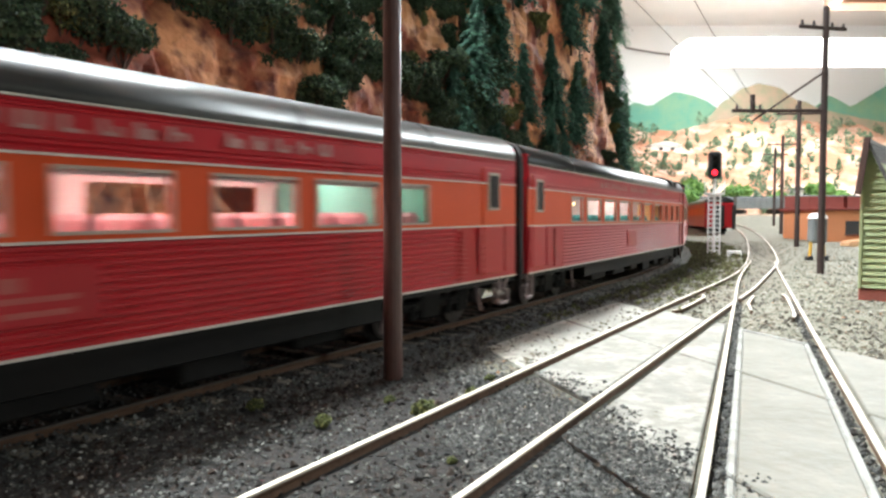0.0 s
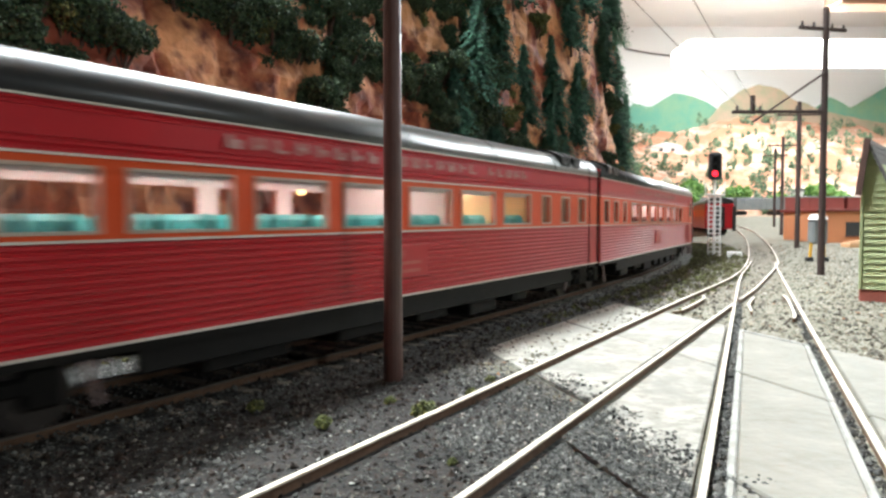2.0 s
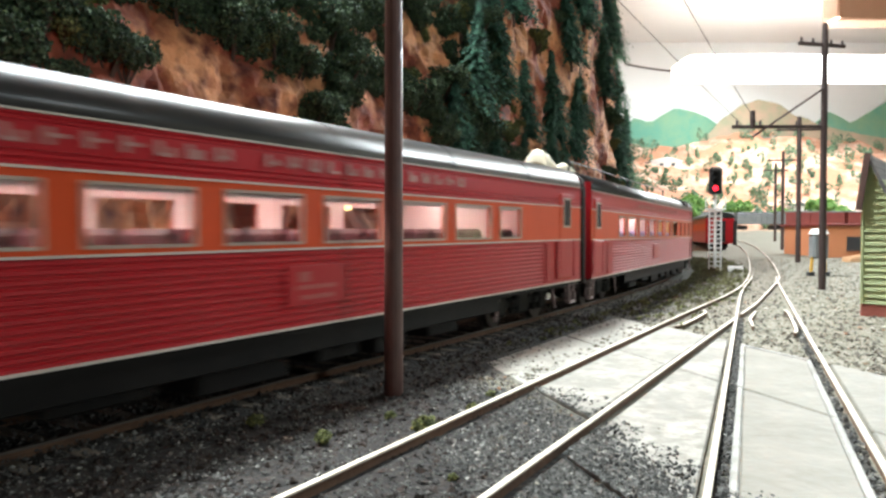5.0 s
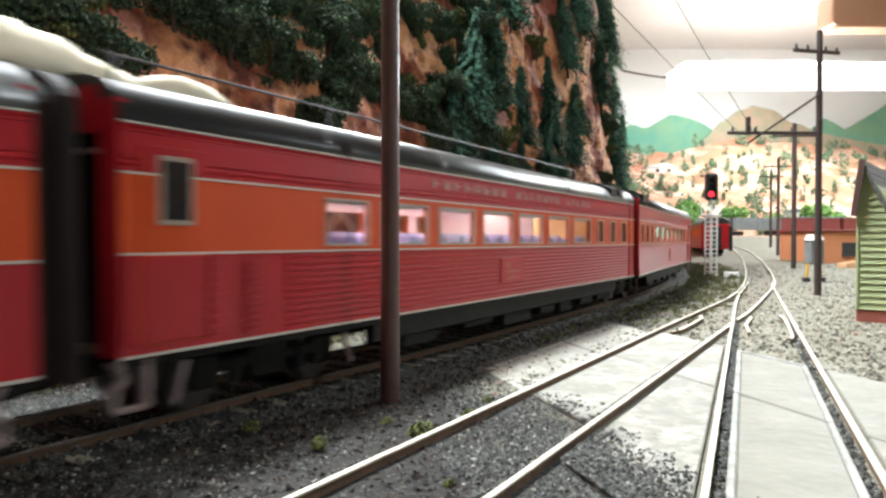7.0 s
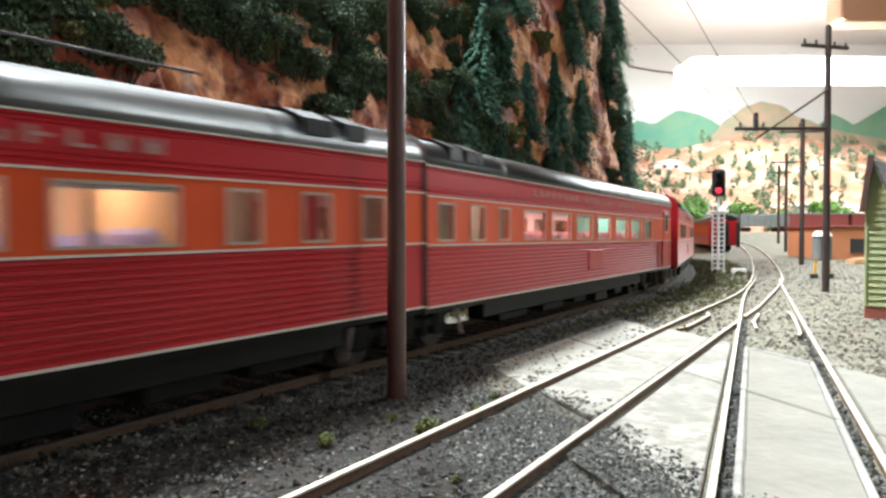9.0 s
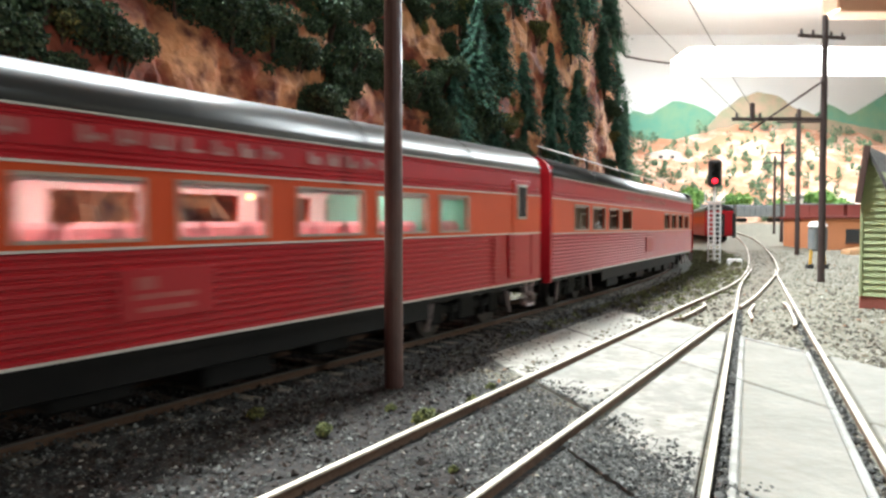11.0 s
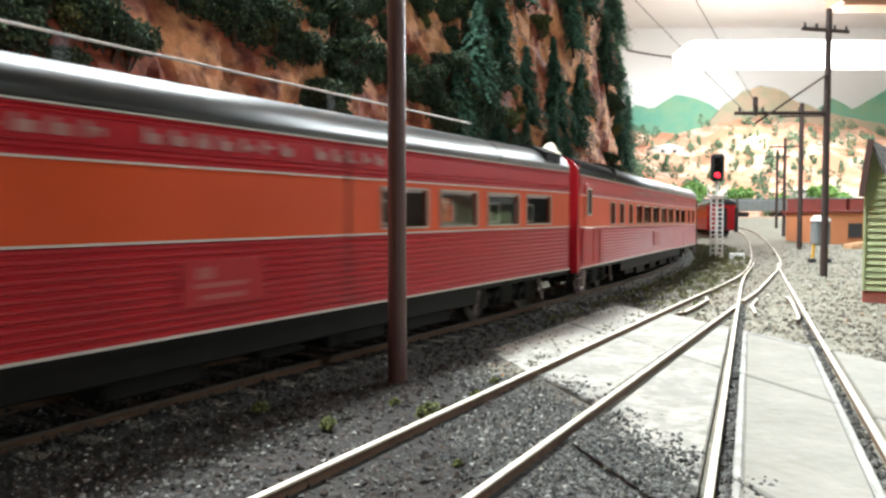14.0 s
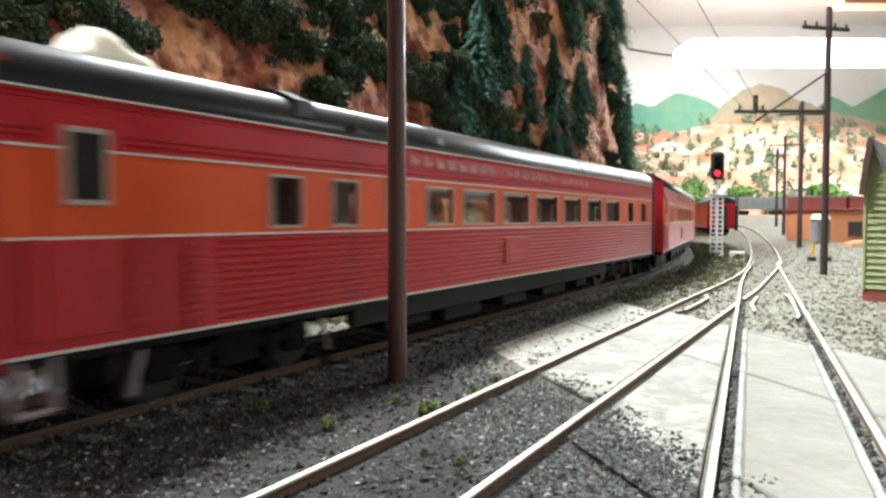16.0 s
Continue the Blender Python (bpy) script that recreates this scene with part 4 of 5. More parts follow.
for k, (x, y, c) in enumerate(((480, 1430, 1.65), (430, 1330, 1.65), (395, 1240, 1.5), (365, 1180, 1.5), (345, 1110, 1.35), (320, 1060, 1.35), (700, 1680, 1.8), (812, 1680, 1.7), (915, 1690, 2.0), (955, 1700, 1.7), (520, 1500, 1.65), (600, 1670, 2.09), (400, 1330, 1.5), (370, 1290, 1.35), (455, 1450, 1.5))):
    ground_bush(x, y, c, k)


def cottage(x, y, w, h, mat, roofmat):
    z = min(spots, key=lambda p: (p[0] - x) ** 2 + (p[1] - y) ** 2)[2] - 4
    root = empty("cottage", x, y, z, random.uniform(-20, 20))
    tagged(root, "tiny pale house among trees on the far hills", "house", group="houses on the far hills")
    part("wall", box(-w, w, -w * 0.7, w * 0.7, 0, h, bevel=0.3), mat, root)
    part("roof", sweep([(-w * 1.1, h), (w * 1.1, h), (0, h * 1.6)], -w * 0.8, w * 0.8), roofmat, root)
    for u in (-0.45, 0.3):
        part("window", box(w * u, w * (u + 0.25), -w * 0.7 - 0.5, -w * 0.7, h * 0.3, h * 0.7), SIGNALBLACK, root)


for x, y, w, h, r in ((905, 1790, 24, 18, HOPPER), (1010, 1860, 18, 16, OXIDE), (1130, 1800, 22, 16, OXIDE), (1240, 1840, 24, 18, OXIDE), (700, 2250, 50, 22, LADDER)):
    cottage(x, y, w, h, LADDER, r)


def painted_range(name, y, mat, label, heights):
    """A cut-out ridge of painted board with some thickness."""
    bm = bmesh.new()
    xs = [h[0] for h in heights]
    top, prev = [], None
    n = 120
    for k in range(n + 1):
        x = xs[0] + (xs[-1] - xs[0]) * k / n
        z = float(np.interp(x, xs, [h[1] for h in heights])) + 8 * noise.noise(Vector((x * 0.02, y, 0)))
        ring = [bm.verts.new((x, y, -40)), bm.verts.new((x, y, z)), bm.verts.new((x, y + 8, z)), bm.verts.new((x, y + 8, -40))]
        if prev:
            for q in range(4):
                bm.faces.new((prev[q], prev[(q + 1) % 4], ring[(q + 1) % 4], ring[q]))
        prev = ring
    bmesh.ops.recalc_face_normals(bm, faces=bm.faces[:])
    tagged(part(name, bm, mat), label, "backdrop", kind="structure")


painted_range("backdrop_green_range", 2600, PAINTGREEN, "painted green mountain range on the backdrop",
              ((-400, 400), (640, 400), (700, 455), (760, 440), (850, 492), (930, 480), (1020, 430), (1360, 430), (1430, 480), (1500, 440), (1560, 470), (1700, 560), (1900, 600), (2600, 520)))
painted_range("backdrop_tan_range", 2570, PAINTTAN, "painted tan mountain on the backdrop",
              ((400, 120), (900, 330), (1010, 440), (1090, 500), (1150, 520), (1220, 505), (1300, 455), (1400, 420), (1600, 380), (2200, 350)))
tagged(part("backdrop_sky", box(-3200, 4200, 2640, 2660, -100, 760), SKYBOARD), "pale painted sky board", "backdrop", kind="structure")
tagged(part("ceiling", box(-3200, 4200, -2600, 2640, 745, 765), CEILING), "off-white room ceiling", "ceiling", kind="structure")
tagged(part("wall_left", box(-3220, -3200, -2600, 2660, -100, 765), CEILING), "off-white room wall", "wall", kind="structure")
tagged(part("wall_right", box(4200, 4220, -2600, 2660, -100, 765), CEILING), "off-white room wall", "wall", kind="structure")
tagged(part("wall_back", box(-3200, 4200, -2620, -2600, -100, 765), CEILING), "off-white room wall", "wall", kind="structure")


def fixture(x, y, z, length, depth, height):
    root = empty("fluorescent_fixture", x, y, z)
    tagged(root, "white ceiling fluorescent fixture, switched on", "light fixture", group="ceiling fixtures")
    part("housing", box(-length / 2 + 30, length / 2 - 30, -depth / 4, depth / 4, height - 12, height, bevel=3), CEILING, root)
    for u in (-length / 3, length / 3):
        part("hanger", tube((u, 0, height - 1), (u, 0, 745 - z), 0.25, sides=6), CEILING, root)
    part("diffuser", box(-length / 2 + 8, length / 2 - 8, -depth / 2 + 6, depth / 2 - 6, 0, height - 12, bevel=6), TUBE, root, "glowing white diffuser")


fixture(1150, 2050, 480, 950, 150, 62)
beam = part("ceiling_beam", box(1050, 2100, 1880, 1960, 600, 690, bevel=4), BEAM)
tagged(beam, "tan wooden beam under the ceiling", "beam", kind="structure")


# ---- the train ----
Z_SILL, Z_BELT, Z_TOP, Z_EAVE, Z_ROOF = 10.95, 24.2, 34.65, 41.1, 48.3
W0, W1 = 25.3, 33.2


def ribbed(x, z0, z1, pitch, depth, y0, y1, side):
    """A sheet with rounded ribs running along the car."""
    prof = []
    n = max(2, int((z1 - z0) / pitch))
    for k in range(n):
        z = z0 + (z1 - z0) * k / n
        p = (z1 - z0) / n
        prof += [(x, z), (x + depth, z + p * 0.18), (x + depth, z + p * 0.62), (x, z + p * 0.8)]
    prof.append((x, z1))
    prof = [(side * a, z) for a, z in prof]
    back = [(side * (x - 0.8), z1), (side * (x - 0.8), z0)]
    return sweep(prof + back, y0, y1)


def letters(y0, y1, z0, z1, seed, x=17.62):
    """Worn lettering as bars of its size."""
    rnd = random.Random(seed)
    bm = bmesh.new()
    n = 22
    for k in range(n):
        if k in (8, 16):
            continue
        a = y0 + (y1 - y0) * k / n
        w = (y1 - y0) / n * 0.62
        box(x, x + 0.12, a, a + w * 0.34, z0, z1, bm)
        box(x, x + 0.12, a + w * 0.34, a + w, z0 + rnd.choice((0, 0.9)), z0 + rnd.choice((0.5, 1.4)), bm)
        if rnd.random() < 0.7:
            box(x, x + 0.12, a + w * 0.68, a + w, z0 + 0.3, z1 - rnd.choice((0, 0.8)), bm)
    return bm


STIRRUP = ((-2.4, 10.4), (-2.4, 4.2), (2.4, 4.2), (2.4, 7.0), (0.9, 8.0), (2.2, 10.4))


def make_car(length, windows, doors, plain, seat, lit, plate, text, label, ends, trucks, hatches=(), rods=None, slits=(), walls=(), bulbs=()):
    """A streamlined coach, y from its leading end; the camera's side is +x.

    doors: middles of vestibule doors; plain: stretches of lower side without ribs; ends: (leading, trailing) end colour or None where bodies meet."""
    root = empty("passenger_car")
    tagged(root, label, "train car", group="cars of the train")
    L = length
    # lower sides
    cuts = sorted(plain)
    for side in (1, -1):
        x = HALF - 0.35
        last = 0.0
        for a, b in cuts + [(L, L)]:
            if a > last + 0.5:
                part("ribbed_side", ribbed(x, Z_SILL, Z_BELT, 1.02, 0.3, last, a, side), RED, root)
            if b > a:
                q = (side * (x - 0.8), side * (x + 0.2))
                part("plain_side", box(min(q), max(q), a, b, Z_SILL, Z_BELT), RED, root)
            last = b
        # letterboard with a few ribs at its edges
        part("letterboard", ribbed(HALF - 0.3, Z_TOP, Z_TOP + 2.0, 0.8, 0.25, 0, L, side), RED, root)
        q = (side * (HALF - 1.1), side * (HALF - 0.05))
        part("letterboard", box(min(q), max(q), 0, L, Z_TOP + 2.0, Z_EAVE - 1.2), RED, root)
        part("letterboard", ribbed(HALF - 0.3, Z_EAVE - 1.2, Z_EAVE, 0.6, 0.25, 0, L, side), RED, root)
        # window band: solid strips and pillars round the openings
        q = (side * (HALF - 1.0), side * (HALF - 0.1))
        part("window_band", box(min(q), max(q), 0, L, Z_BELT, W0), ORANGE, root)
        part("window_band", box(min(q), max(q), 0, L, W1, Z_TOP), ORANGE, root)
        last = 0.0
        for a, b in windows + [(L, L)]:
            if a > last:
                part("pillar", box(min(q), max(q), last, a, W0, W1), ORANGE, root)
            last = b
        for z, h in ((Z_SILL - 0.2, 0.4), (Z_BELT - 0.18, 0.34), (Z_TOP - 0.16, 0.32), (Z_EAVE - 0.12, 0.26)):
            q = (side * (HALF - 0.4), side * (HALF + 0.14))
            part("silver_line", box(min(q), max(q), 0.1, L - 0.1, z, z + h), SILVER, root, "thin silver painted line")
    if windows:
        last = 1.2
        for a, b in windows + [(L - 1.2, L)]:
            part("lining", box(-HALF + 1.02, -HALF + 1.3, last, a, 12.2, 37.4), INSIDE, root)
            if b < L:
                part("lining", box(-HALF + 1.02, -HALF + 1.3, a, b, 12.2, W0), INSIDE, root)
                part("lining", box(-HALF + 1.02, -HALF + 1.3, a, b, W1, 37.4), INSIDE, root)
            last = b
    for a, b in windows:
        w = bmesh.new()
        for u, v, z0, z1 in ((a - 0.35, b + 0.35, W0 - 0.3, W0 + 0.15), (a - 0.35, b + 0.35, W1 - 0.15, W1 + 0.3), (a - 0.35, a + 0.15, W0, W1), (b - 0.15, b + 0.35, W0, W1)):
            box(HALF - 0.3, HALF + 0.1, u, v, z0, z1, w)
        win = part("window", w, FRAME, root, "window in a thin metal frame")
        p = part("pane", box(HALF - 0.75, HALF - 0.6, a, b, W0, W1), PANE, win, "clear glass pane")
        p.visible_shadow = False
        if not lit and b - a > 14:
            f = bmesh.new()
            for u0, u1, z0, z1 in ((a + 2.2, b - 1.5, W0 + 0.5, W0 + 0.95), (a + 2.2, b - 1.5, W1 - 2.6, W1 - 2.2), (a + 2.2, a + 2.6, W0 + 0.5, W1 - 2.2), (b - 1.9, b - 1.5, W0 + 0.5, W1 - 2.2)):
                box(HALF - 5.2, HALF - 4.9, u0, u1, z0, z1, f)
            part("inner_frame", f, SILVER, win, "pale inner sash behind the glass")
        if b - a > 9:
            part("blind", box(HALF - 1.4, HALF - 1.15, a, b, W1 - 0.7, W1 + 0.3), INSIDE, win, "pale rolled blind")
    # roof
    n = 20
    prof = []
    for k in range(n + 1):
        a = math.pi * k / n
        c, s = math.cos(a), math.sin(a)
        prof.append((HALF * math.copysign(abs(c) ** 0.62, c), Z_EAVE + (Z_ROOF - Z_EAVE) * abs(s) ** 0.8))
    rb = sweep(prof, 0, L)
    for f in rb.faces:
        f.smooth = len(f.verts) == 4
    part("roof", rb, ROOF, root, "glossy black arched roof")
    for k in range(1, 6):
        y = L * k / 6
        part("roof_seam", sweep([(x * 1.004, z + 0.12) for x, z in prof], y, y + 0.5), ROOF, root)
    # doors
    for y in doors:
        d = part("door", box(HALF - 0.5, HALF + 0.12, y - 5.4, y + 5.4, 12.2, 38.5, bevel=0.15), ORANGE, root, "vestibule door, red below and orange above")
        part("kick_panel", box(HALF, HALF + 0.3, y - 5.2, y + 5.2, 12.4, Z_BELT - 0.3, bevel=0.1), RED, d)
        part("top_panel", box(HALF, HALF + 0.3, y - 5.2, y + 5.2, Z_TOP + 0.2, 38.4, bevel=0.1), RED, d)
        g = part("door_window_frame", box(HALF + 0.1, HALF + 0.42, y - 2.9, y + 2.9, 28.0, 37.3, bevel=0.12), FRAME, d)
        part("door_pane", box(HALF + 0.35, HALF + 0.47, y - 2.2, y + 2.2, 28.7, 36.6), RUBBER, g, "dark door glass")
        for u in (-6.6, 6.6):
            part("grab_panel", box(HALF, HALF + 0.35, y + u - 0.9, y + u + 0.9, 12.5, Z_BELT - 0.1, bevel=0.1), RED, root)
            for k in range(7):
                if u * (y - L / 2) < 0:
                    part("louvre", box(HALF + 0.3, HALF + 0.55, y + u - 1.6, y + u + 1.6, 13.2 + k * 1.5, 13.8 + k * 1.5), RED, root)
        # stirrup step hanging under the door
        st = bmesh.new()
        e = y + (-6.4 if y < L / 2 else 6.4)
        out = -1 if y < L / 2 else 1
        for (u0, z0), (u1, z1) in zip(STIRRUP, STIRRUP[1:]):
            tube((HALF - 0.7, e + out * u0, z0), (HALF - 0.7, e + out * u1, z1), 0.5, sides=6, bm=st)
            tube((HALF - 1.9, e + out * u0, z0), (HALF - 1.9, e + out * u1, z1), 0.35, sides=6, bm=st)
        box(HALF - 2.1, HALF - 0.3, e - 2.2, e + 2.2, 3.9, 4.5, st)
        part("step", st, PEWTER, root, "worn metal stirrup step")
    for y in slits:
        for k in range(11):
            part("louvre", box(HALF, HALF + 0.4, y - 1.8, y + 1.8, 12 + k * 1.05, 12.55 + k * 1.05), RED, root)
    # number board and lettering
    if plate:
        b = part("number_board", box(HALF - 0.2, HALF + 0.2, plate - 7.7, plate + 7.7, 14.6, 21.4, bevel=0.08), RED, root, "plain dark red panel with worn bars")
        lt = bmesh.new()
        box(HALF + 0.2, HALF + 0.28, plate - 5, plate - 2, 18.6, 20.3, lt)
        box(HALF + 0.2, HALF + 0.28, plate - 5.5, plate + 4.5, 17.3, 18.0, lt)
        box(HALF + 0.2, HALF + 0.28, plate - 4.5, plate + 4, 15.6, 16.3, lt)
        part("worn_bar", lt, GOLD, b, "faded pinkish bars")
    if text:
        part("lettering", letters(text[0], text[1], 37.4, 39.5, int(text[0])), LETTER, root, "faded silver bars of worn lettering")
    # floor, inside, ceiling
    part("floor", box(-HALF + 1, HALF - 1, 1, L - 1, Z_SILL, Z_SILL + 1.2), DARKIN, root)
    part("inner_ceiling", box(-HALF + 1, HALF - 1, 1, L - 1, 37.5, 38.2), INSIDE if lit else DARKIN, root)
    if lit:
        part("ceiling_strip", box(-1.8, 1.8, 16, L - 16, 36.9, 37.4), GLOW, root, "warm glowing ceiling strip")
    if seat:
        for a, b in windows:
            if b - a < 10:
                continue
            for u in ((a + 1.5, a + (b - a) * 0.46), (a + (b - a) * 0.56, b - 0.5)):
                for x0, x1 in ((4.0, 15.6), (-15.6, -4.0)):
                    sm = box(x0, x1, u[0], u[1] - 2.2, 13, 19.5, bevel=0.8)
                    box(x0, x1, u[1] - 2.6, u[1], 13, 27.6, sm, bevel=0.9)
                    part("seat", sm, seat, root)
    for y, mat in walls:
        part("partition", box(-HALF + 1, HALF - 2.5, y - 0.5, y + 0.5, 12, 37.4), mat, root)
    for y, x in bulbs:
        part("bulb", tube((x, y, 32.0), (x, y, 33.0), 0.36, 0.28, 8), BULB, root, "tiny glowing yellow bulb")
    # ends
    for y, mat, way in ((0, ends[0], -1), (L, ends[1], 1)):
        t0, t1 = (y - 0.05, y + 1.2) if way < 0 else (y - 1.2, y + 0.05)
        end = bmesh.new()
        for x0, x1, z0, z1 in ((-HALF + 0.4, -13.4, Z_SILL, Z_EAVE + 3), (13.4, HALF - 0.4, Z_SILL, Z_EAVE + 3), (-13.4, 13.4, 40.0, Z_EAVE + 5.0)):
            box(x0, x1, t0, t1, z0, z1, end)
        part("end_wall", end, RED, root)
        if not mat:
            if way > 0:
                seam = [(x * 1.004, z + 0.1) for x, z in prof] + [(-HALF * 1.004, 10), (-HALF + 2, 10)] + [(x * 0.86, z - 2.6) for x, z in prof[::-1]] + [(HALF - 2, 10), (HALF * 1.004, 10)]
                part("joint_seam", sweep(seam, y - 0.8, y + 0.8), RUBBER, root, "dark seam where two car bodies meet")
                part("joint_seam", sweep(seam, y - 9.1, y - 8.6), RUBBER, root, "thin dark seam beside the joint cover")
            continue
        r0, r1 = (y + 1.6, y + 2.2) if way < 0 else (y - 2.2, y - 1.6)
        part("end_door", box(-13.4, 13.4, r0, r1, Z_SILL, 41), RUBBER, root, "dark recessed end door")
        hoop = [(x * 0.985, z - 0.3) for x, z in prof] + [(-HALF * 0.985, 9.5)] + [(-HALF * 0.985 + 2.2, 9.5)] + [(x * 0.86, z - 2.6) for x, z in prof[::-1]] + [(HALF * 0.985 - 2.2, 9.5), (HALF * 0.985, 9.5)]
        if mat is RED and way < 0:
            part("end_hoop", sweep(hoop, y - 1.7, y + 0.1), RED, root, "red end hoop")
        elif mat is RUBBER and way > 0:
            part("diaphragm", sweep(hoop, y + 3.0, y + 5.2), RUBBER, root, "dark brown full-width diaphragm")
            part("bellows", sweep([(x * 0.9, z - 1.2) for x, z in prof] + [(-HALF * 0.9, 10), (HALF * 0.9, 10)], y + 0.1, y + 3.0), RUBBER, root)
    # underframe
    part("centre_sill", box(-6, 6, 2, L - 2, 7, Z_SILL), BLACK, root)
    part("floor_pan", box(-HALF + 0.5, HALF - 0.5, 0.5, L - 0.5, 9.6, Z_SILL), BLACK, root)
    lo, hi = (trucks[0] + 24 if trucks[0] is not None else 30), (trucks[1] - 24 if trucks[1] is not None else L - 30)
    sk = sweep([(HALF - 1.2, Z_SILL), (HALF - 1.2, 6.2), (HALF - 2.0, 5.8), (HALF - 2.0, Z_SILL)], lo, hi)
    part("skirt", sk, BLACK, root, "black equipment skirt")
    rnd = random.Random(int(L) + len(windows))
    y = lo + 12
    while y < hi - 16:
        w = rnd.uniform(8, 20)
        part("equipment_box", box(5, HALF - 2.2, y, y + w, rnd.uniform(2.4, 4.2), 9.6, bevel=0.4), BLACK, root)
        part("equipment_box", box(-HALF + 2.2, -5, y, y + w, 4, 9.6, bevel=0.4), BLACK, root)
        y += w + rnd.uniform(5, 14)
    wheelsets = []
    for t in trucks:
        if t is None:
            continue
        fr = bmesh.new()
        box(-3, 3, t - 6, t + 6, 5, 9, fr, bevel=0.5)
        truck = part("truck", fr, BLACK, root, "black four-wheel truck")
        for x in (-10.8, 10.8):
            sf = box(x - 0.9, x + 0.9, t - 17, t + 17, 5.2, 7.4, bevel=0.4)
            for u in (-14, 14):
                box(x - 1.3, x + 1.3, t + u - 2.6, t + u + 2.6, 3.2, 8.6, sf, bevel=0.5)
            box(x - 1.2, x + 1.2, t - 4, t + 4, 3.0, 9.4, sf, bevel=0.6)
            part("side_frame", sf, BLACK, truck)
            if x > 0:
                for u in (-7.5, 7.5):
                    part("spring", tube((x + 0.6, t + u, 3.4), (x + 0.6, t + u, 7), 1.1, sides=8), BLACK, truck)
        for u in (-1, 1):
            part("damper", tube((13.2, t + u * 18.5, 8.6), (13.2, t + u * 20.5, 2.6), 0.5, sides=8), PEWTER, truck, "slanted dull grey damper")
        for u in (-14, 14):
            wb = bmesh.new()
            tube((-10, 0, 0), (10, 0, 0), 0.9, sides=8, bm=wb)
            for x in (-8.3, 8.3):
                tube((x - 1.1, 0, 0), (x + 1.1, 0, 0), 5.0, sides=20, bm=wb)
                tube((x * 0.86 - 0.3, 0, 0), (x * 0.86 + 0.3, 0, 0), 5.6, sides=20, bm=wb)
            ws = part("wheelset", wb, WHEEL, truck, "dark steel wheels on an axle")
            wheelsets.append((ws, t + u))
    cp = [y for y, m in ((-2, ends[0]), (L + 2, ends[1])) if m]
    for y in cp:
        part("coupler", box(-2, 2, y - 3, y + 3, 5.5, 8.5, bevel=0.5), BLACK, root)
    # roof fittings
    for a, b in hatches:
        h = part("roof_hatch", sweep([(8.5, 45.5), (8.5, 48.6), (12.5, 48.1), (17.3, 46.0), (17.3, 43.0), (15, 42.6)], a, b), BLACK, root, "black louvred roof hatch")
        for k in range(5):
            u = a + (b - a) * (k + 0.5) / 5
            part("slat", box(17.2, 17.6, u - 0.6, u + 0.5, 43.3, 45.8), ROOF, h)
    if rods:
        y0, y1, mat = rods
        rod = part("roof_rod", tube((7.5, y0, 52.0), (7.5, y1, 52.0), 0.24, sides=8), mat, root, "thin metal rod along the roof")
        k = y0 + 2
        while k <= y1:
            part("stanchion", tube((7.5, k, 46.5), (7.5, k, 52.2), 0.38, sides=6), ROOF, rod)
            k += (y1 - y0 - 4) / 4
    return root, wheelsets


FRONT_WIN = [(38, 50), (54.5, 71.5), (76.5, 93), (98, 115), (119.5, 136), (141.2, 158), (163.5, 180.3), (188.5, 194.8), (203.7, 210.2), (218.6, 225.1)]
REAR_WIN = [(6, 12.6), (21, 28), (36.4, 42.8), (52.3, 68), (73.6, 89.8), (95.6, 111.8), (117.6, 133.8), (141, 158), (163, 180), (185.3, 197.6)]
DINER_WIN = [(22.3, 38.3), (43.5, 60), (66, 81.5), (87, 103.8), (180, 196), (201.4, 217.5), (223.2, 240.2), (245.4, 261.3)]
CLUB_WIN = [(38, 45), (53, 60), (69.5, 76), (84.5, 95.5), (100.5, 117), (122, 138.5), (144, 160.5), (166, 182), (188, 204), (209.5, 226), (238, 246), (258, 266)]
LABEL_F = "crimson and orange streamlined coach half with lit windows and %s seats"

cars = []


def add_car(front, length, *args, **kw):
    root, wheels = make_car(length, *args, **kw)
    cars.append((root, wheels, front, length))


def front_half(front, length, seat, word, rods=None):
    back = length - 238
    add_car(front, length, [(a + back * (0.3 + 0.003 * a), b + back * (0.3 + 0.003 * a)) for a, b in FRONT_WIN], [8.4], [(0, 30), (length - 9, length)], seat, True, 118.5, (70.5 + back, 179 + back), LABEL_F % word, (RUBBER, None), (32, length), hatches=[(203.5 + back, 211 + back), (214 + back, 219.5 + back)], rods=rods,
            slits=[23], walls=[(38, INSIDE), (138, INSIDE), (168 + back, CREAM), (182 + back, CREAM), (200, DARKIN)], bulbs=[(112, -6), (146, -4), (201, 4)])


def rear_half(front, length, seat, word, wall=AQUA, tail=RUBBER):
    add_car(front, length, REAR_WIN, [length - 12.5], [(0, 1), (length - 30, length)], seat, True, 115.5, (58.5, 168.3), LABEL_F % word, (None, tail), (None, length - 32), hatches=[(11, 16), (19, 27)],
            slits=[length - 27], walls=[(20, DARKIN), (48, DARKIN), (187, wall), (203, wall)], bulbs=[(60, -5), (150, -4), (190, -3)])


rear_half(-184.5, 239, PINK, "pink")
front_half(63.5, 238, TEAL, "teal")
rear_half(302, 243, MAROON, "maroon", wall=INSIDE)
front_half(555, 243.5, LILAC, "lilac", rods=(4, 196, WIRE))
rear_half(799, 238.5, PINK, "pink", tail=BLACK)
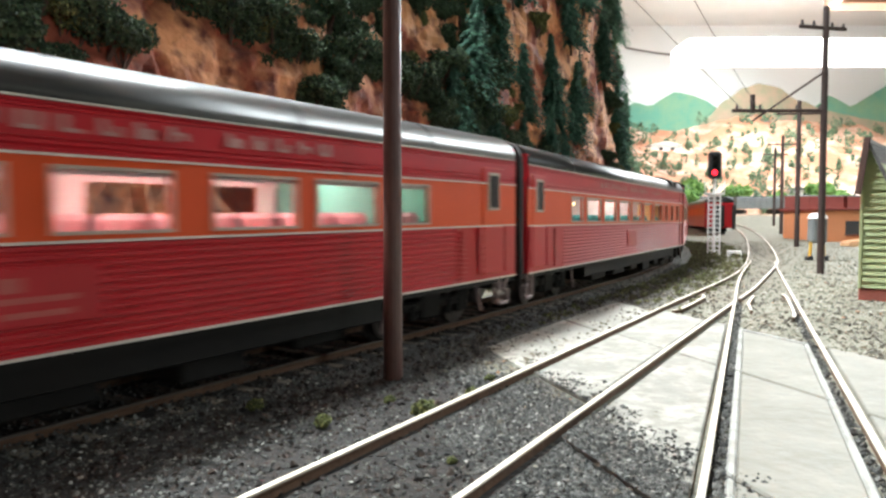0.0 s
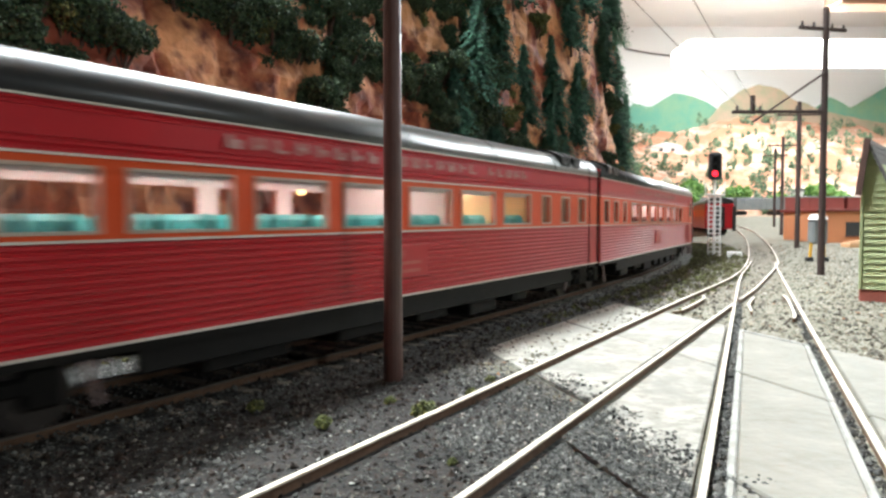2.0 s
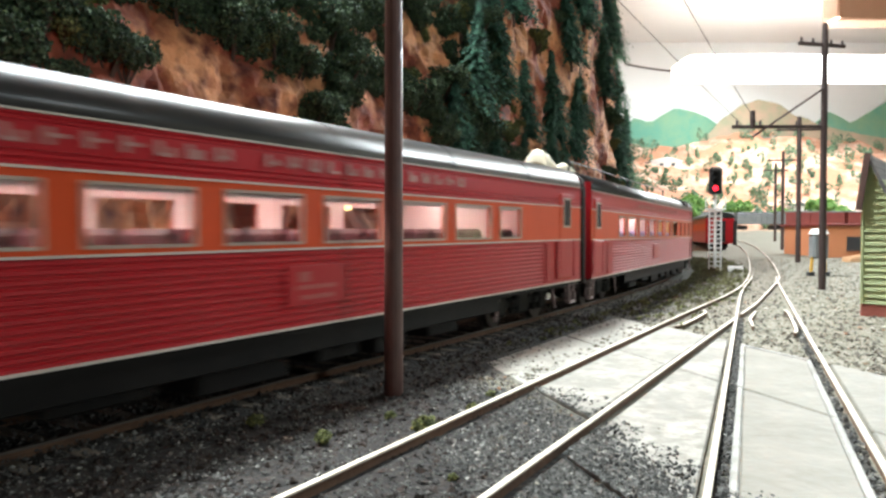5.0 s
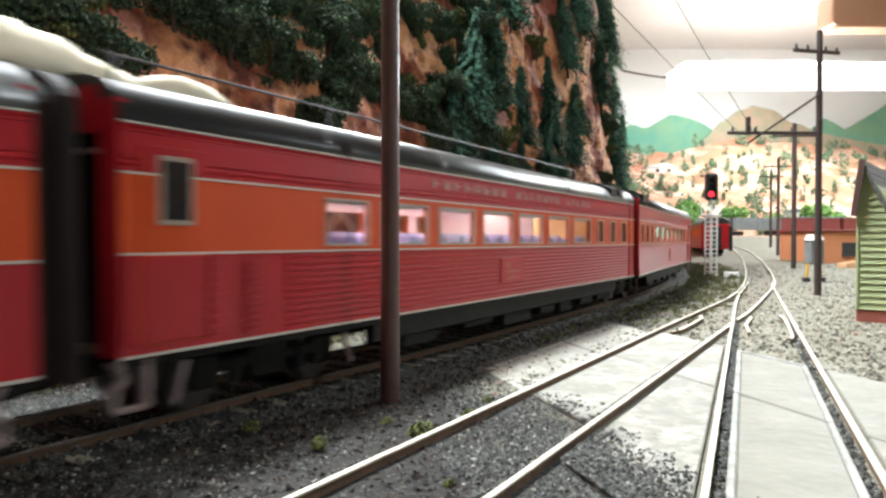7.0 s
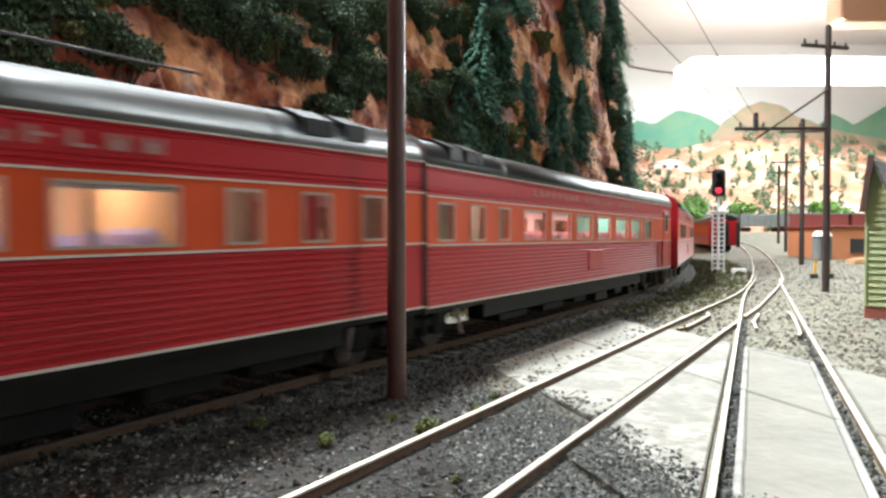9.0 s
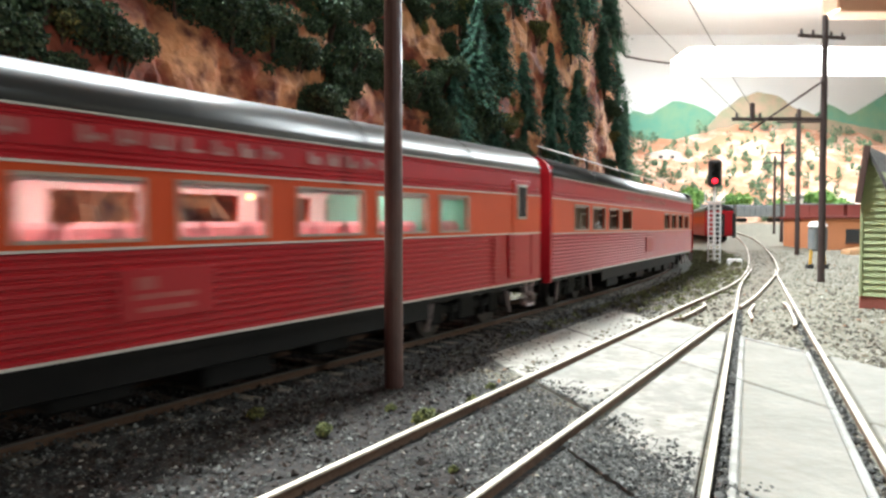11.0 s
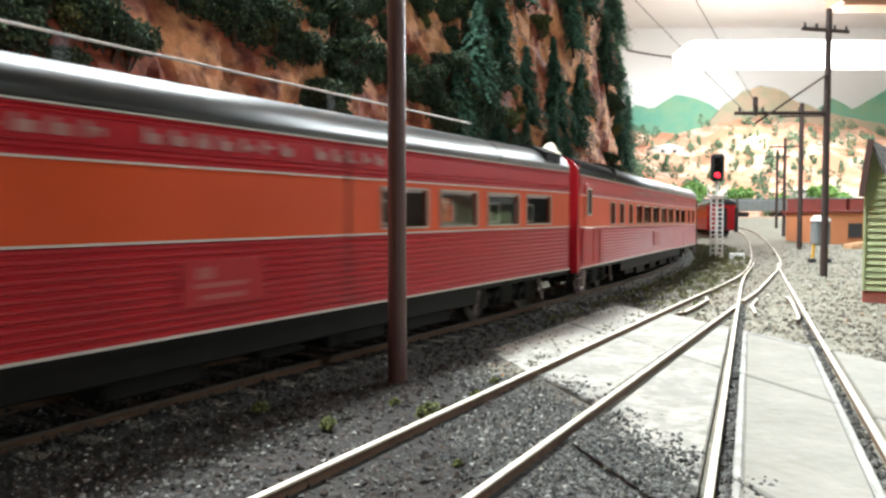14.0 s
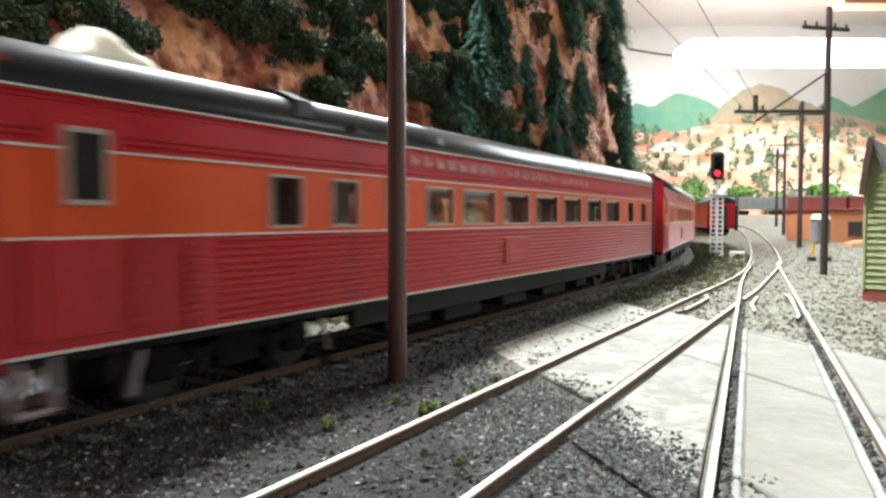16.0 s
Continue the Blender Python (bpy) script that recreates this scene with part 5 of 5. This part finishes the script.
add_car(1046, 275.5, DINER_WIN, [], [], None, False, 141, (91, 182), "crimson and orange dining car with dark windows and a red end", (RED, RED), (36, 244), hatches=[(258, 269)], rods=(14, 232, SILVER), walls=[(60, DARKIN), (150, DARKIN), (200, DARKIN)],
        bulbs=[(34, 4), (101, 3), (210, 3)])
add_car(1330, 280, [(a + 3, b + 3) for a, b in CLUB_WIN], [10.2], [(0, 30)], None, False, 133.5, (81, 193), "crimson and orange lounge car with dark windows", (RED, RUBBER), (39, 241), hatches=[(47, 51)], slits=[26], walls=[(60, DARKIN), (200, DARKIN)])
add_car(1623, 274, CLUB_WIN, [10.5], [(0, 30)], None, True, 126, (78, 190), "crimson and orange sleeping car following the lounge car", (RUBBER, RUBBER), (36, 238), walls=[(60, DARKIN), (200, DARKIN)])


def tissue(name, label, seed, pts, width):
    """A crumpled sheet draped over a roof; pts are (y, z) along it."""
    verts, faces = [], []
    nu, nv = 34, 16
    for j in range(nv + 1):
        v = j / nv
        for i in range(nu + 1):
            u = i / nu
            y = float(np.interp(u, np.linspace(0, 1, len(pts)), [p[0] for p in pts]))
            z = float(np.interp(u, np.linspace(0, 1, len(pts)), [p[1] for p in pts]))
            x = (v - 0.5) * width * (0.6 + 0.4 * math.sin(3 * u + seed))
            lift = (z - 48.0) * (1 - (2 * v - 1) ** 2) ** 0.6
            n = noise.noise(Vector((x * 0.22, y * 0.22, seed)))
            verts.append((x, y + n * 1.2, 48.3 - 0.012 * x * x + max(0, lift) + n * 1.1 + 0.7 * abs(noise.noise(Vector((x * 0.6, y * 0.5, seed + 4))))))
    for j in range(nv):
        for i in range(nu):
            a = j * (nu + 1) + i
            faces.append((a, a + 1, a + nu + 2, a + nu + 1))
    ob = raw(name, verts, faces, PAPER)
    for p in ob.data.polygons:
        p.use_smooth = True
    ob.modifiers.new("thick", "SOLIDIFY").thickness = 0.0003
    tagged(ob, label, "tissue")
    return ob


riders = [(tissue("paper_tissue", "crumpled cream paper tissue draped across two car roofs", 3, ((-9, 49), (-8, 54), (-3, 54.5), (4, 52.8), (11, 51.2), (15, 50.8), (19, 51.8), (23, 52.6), (27, 52.2), (30, 50.5), (32, 49)), 15), 555, 30),
          (tissue("paper_tissue", "peaked cream paper tissue lying on the lounge car roof", 9, ((18, 48.5), (20, 51), (23, 53.5), (26, 54), (29, 52.5), (33, 50.5), (37, 49)), 15), 1328.5, 30)]
SPEED = 87.84


def pose_on_line(s, a, b):
    """The pose of a body whose pivots lie a and b mm from its leading end."""
    p, q = beside(s + a), beside(s + b)
    d = (q - p).normalized()
    o = p - d * a
    tilt = math.atan2(grade(s + b) - grade(s + a), b - a)
    return pose(o.x * MM, o.y * MM, (grade(s + a) - a * math.sin(tilt)) * MM, math.degrees(tilt), 0, -math.degrees(math.atan2(d.x, d.y)))


def motions():
    for root, wheels, front, length in cars:
        walk(root, [(i * 0.5, pose_on_line(front - SPEED * i * 0.5, length * 0.14, length * 0.86)) for i in range(33)])
        for ws, y in wheels:
            rows = []
            for i in range(241):
                t = i / 15
                rows.append((t, Matrix.Translation((0, y * MM, 5.0 * MM)) @ Matrix.Rotation(SPEED * t / 5.0, 4, "X")))
            walk(ws, rows)
    for ob, front, length in riders:
        walk(ob, [(i * 0.5, pose_on_line(front - SPEED * i * 0.5, 39, 238) if front > 1000 else pose_on_line(front - SPEED * i * 0.5, 34, 209)) for i in range(33)])


motions()
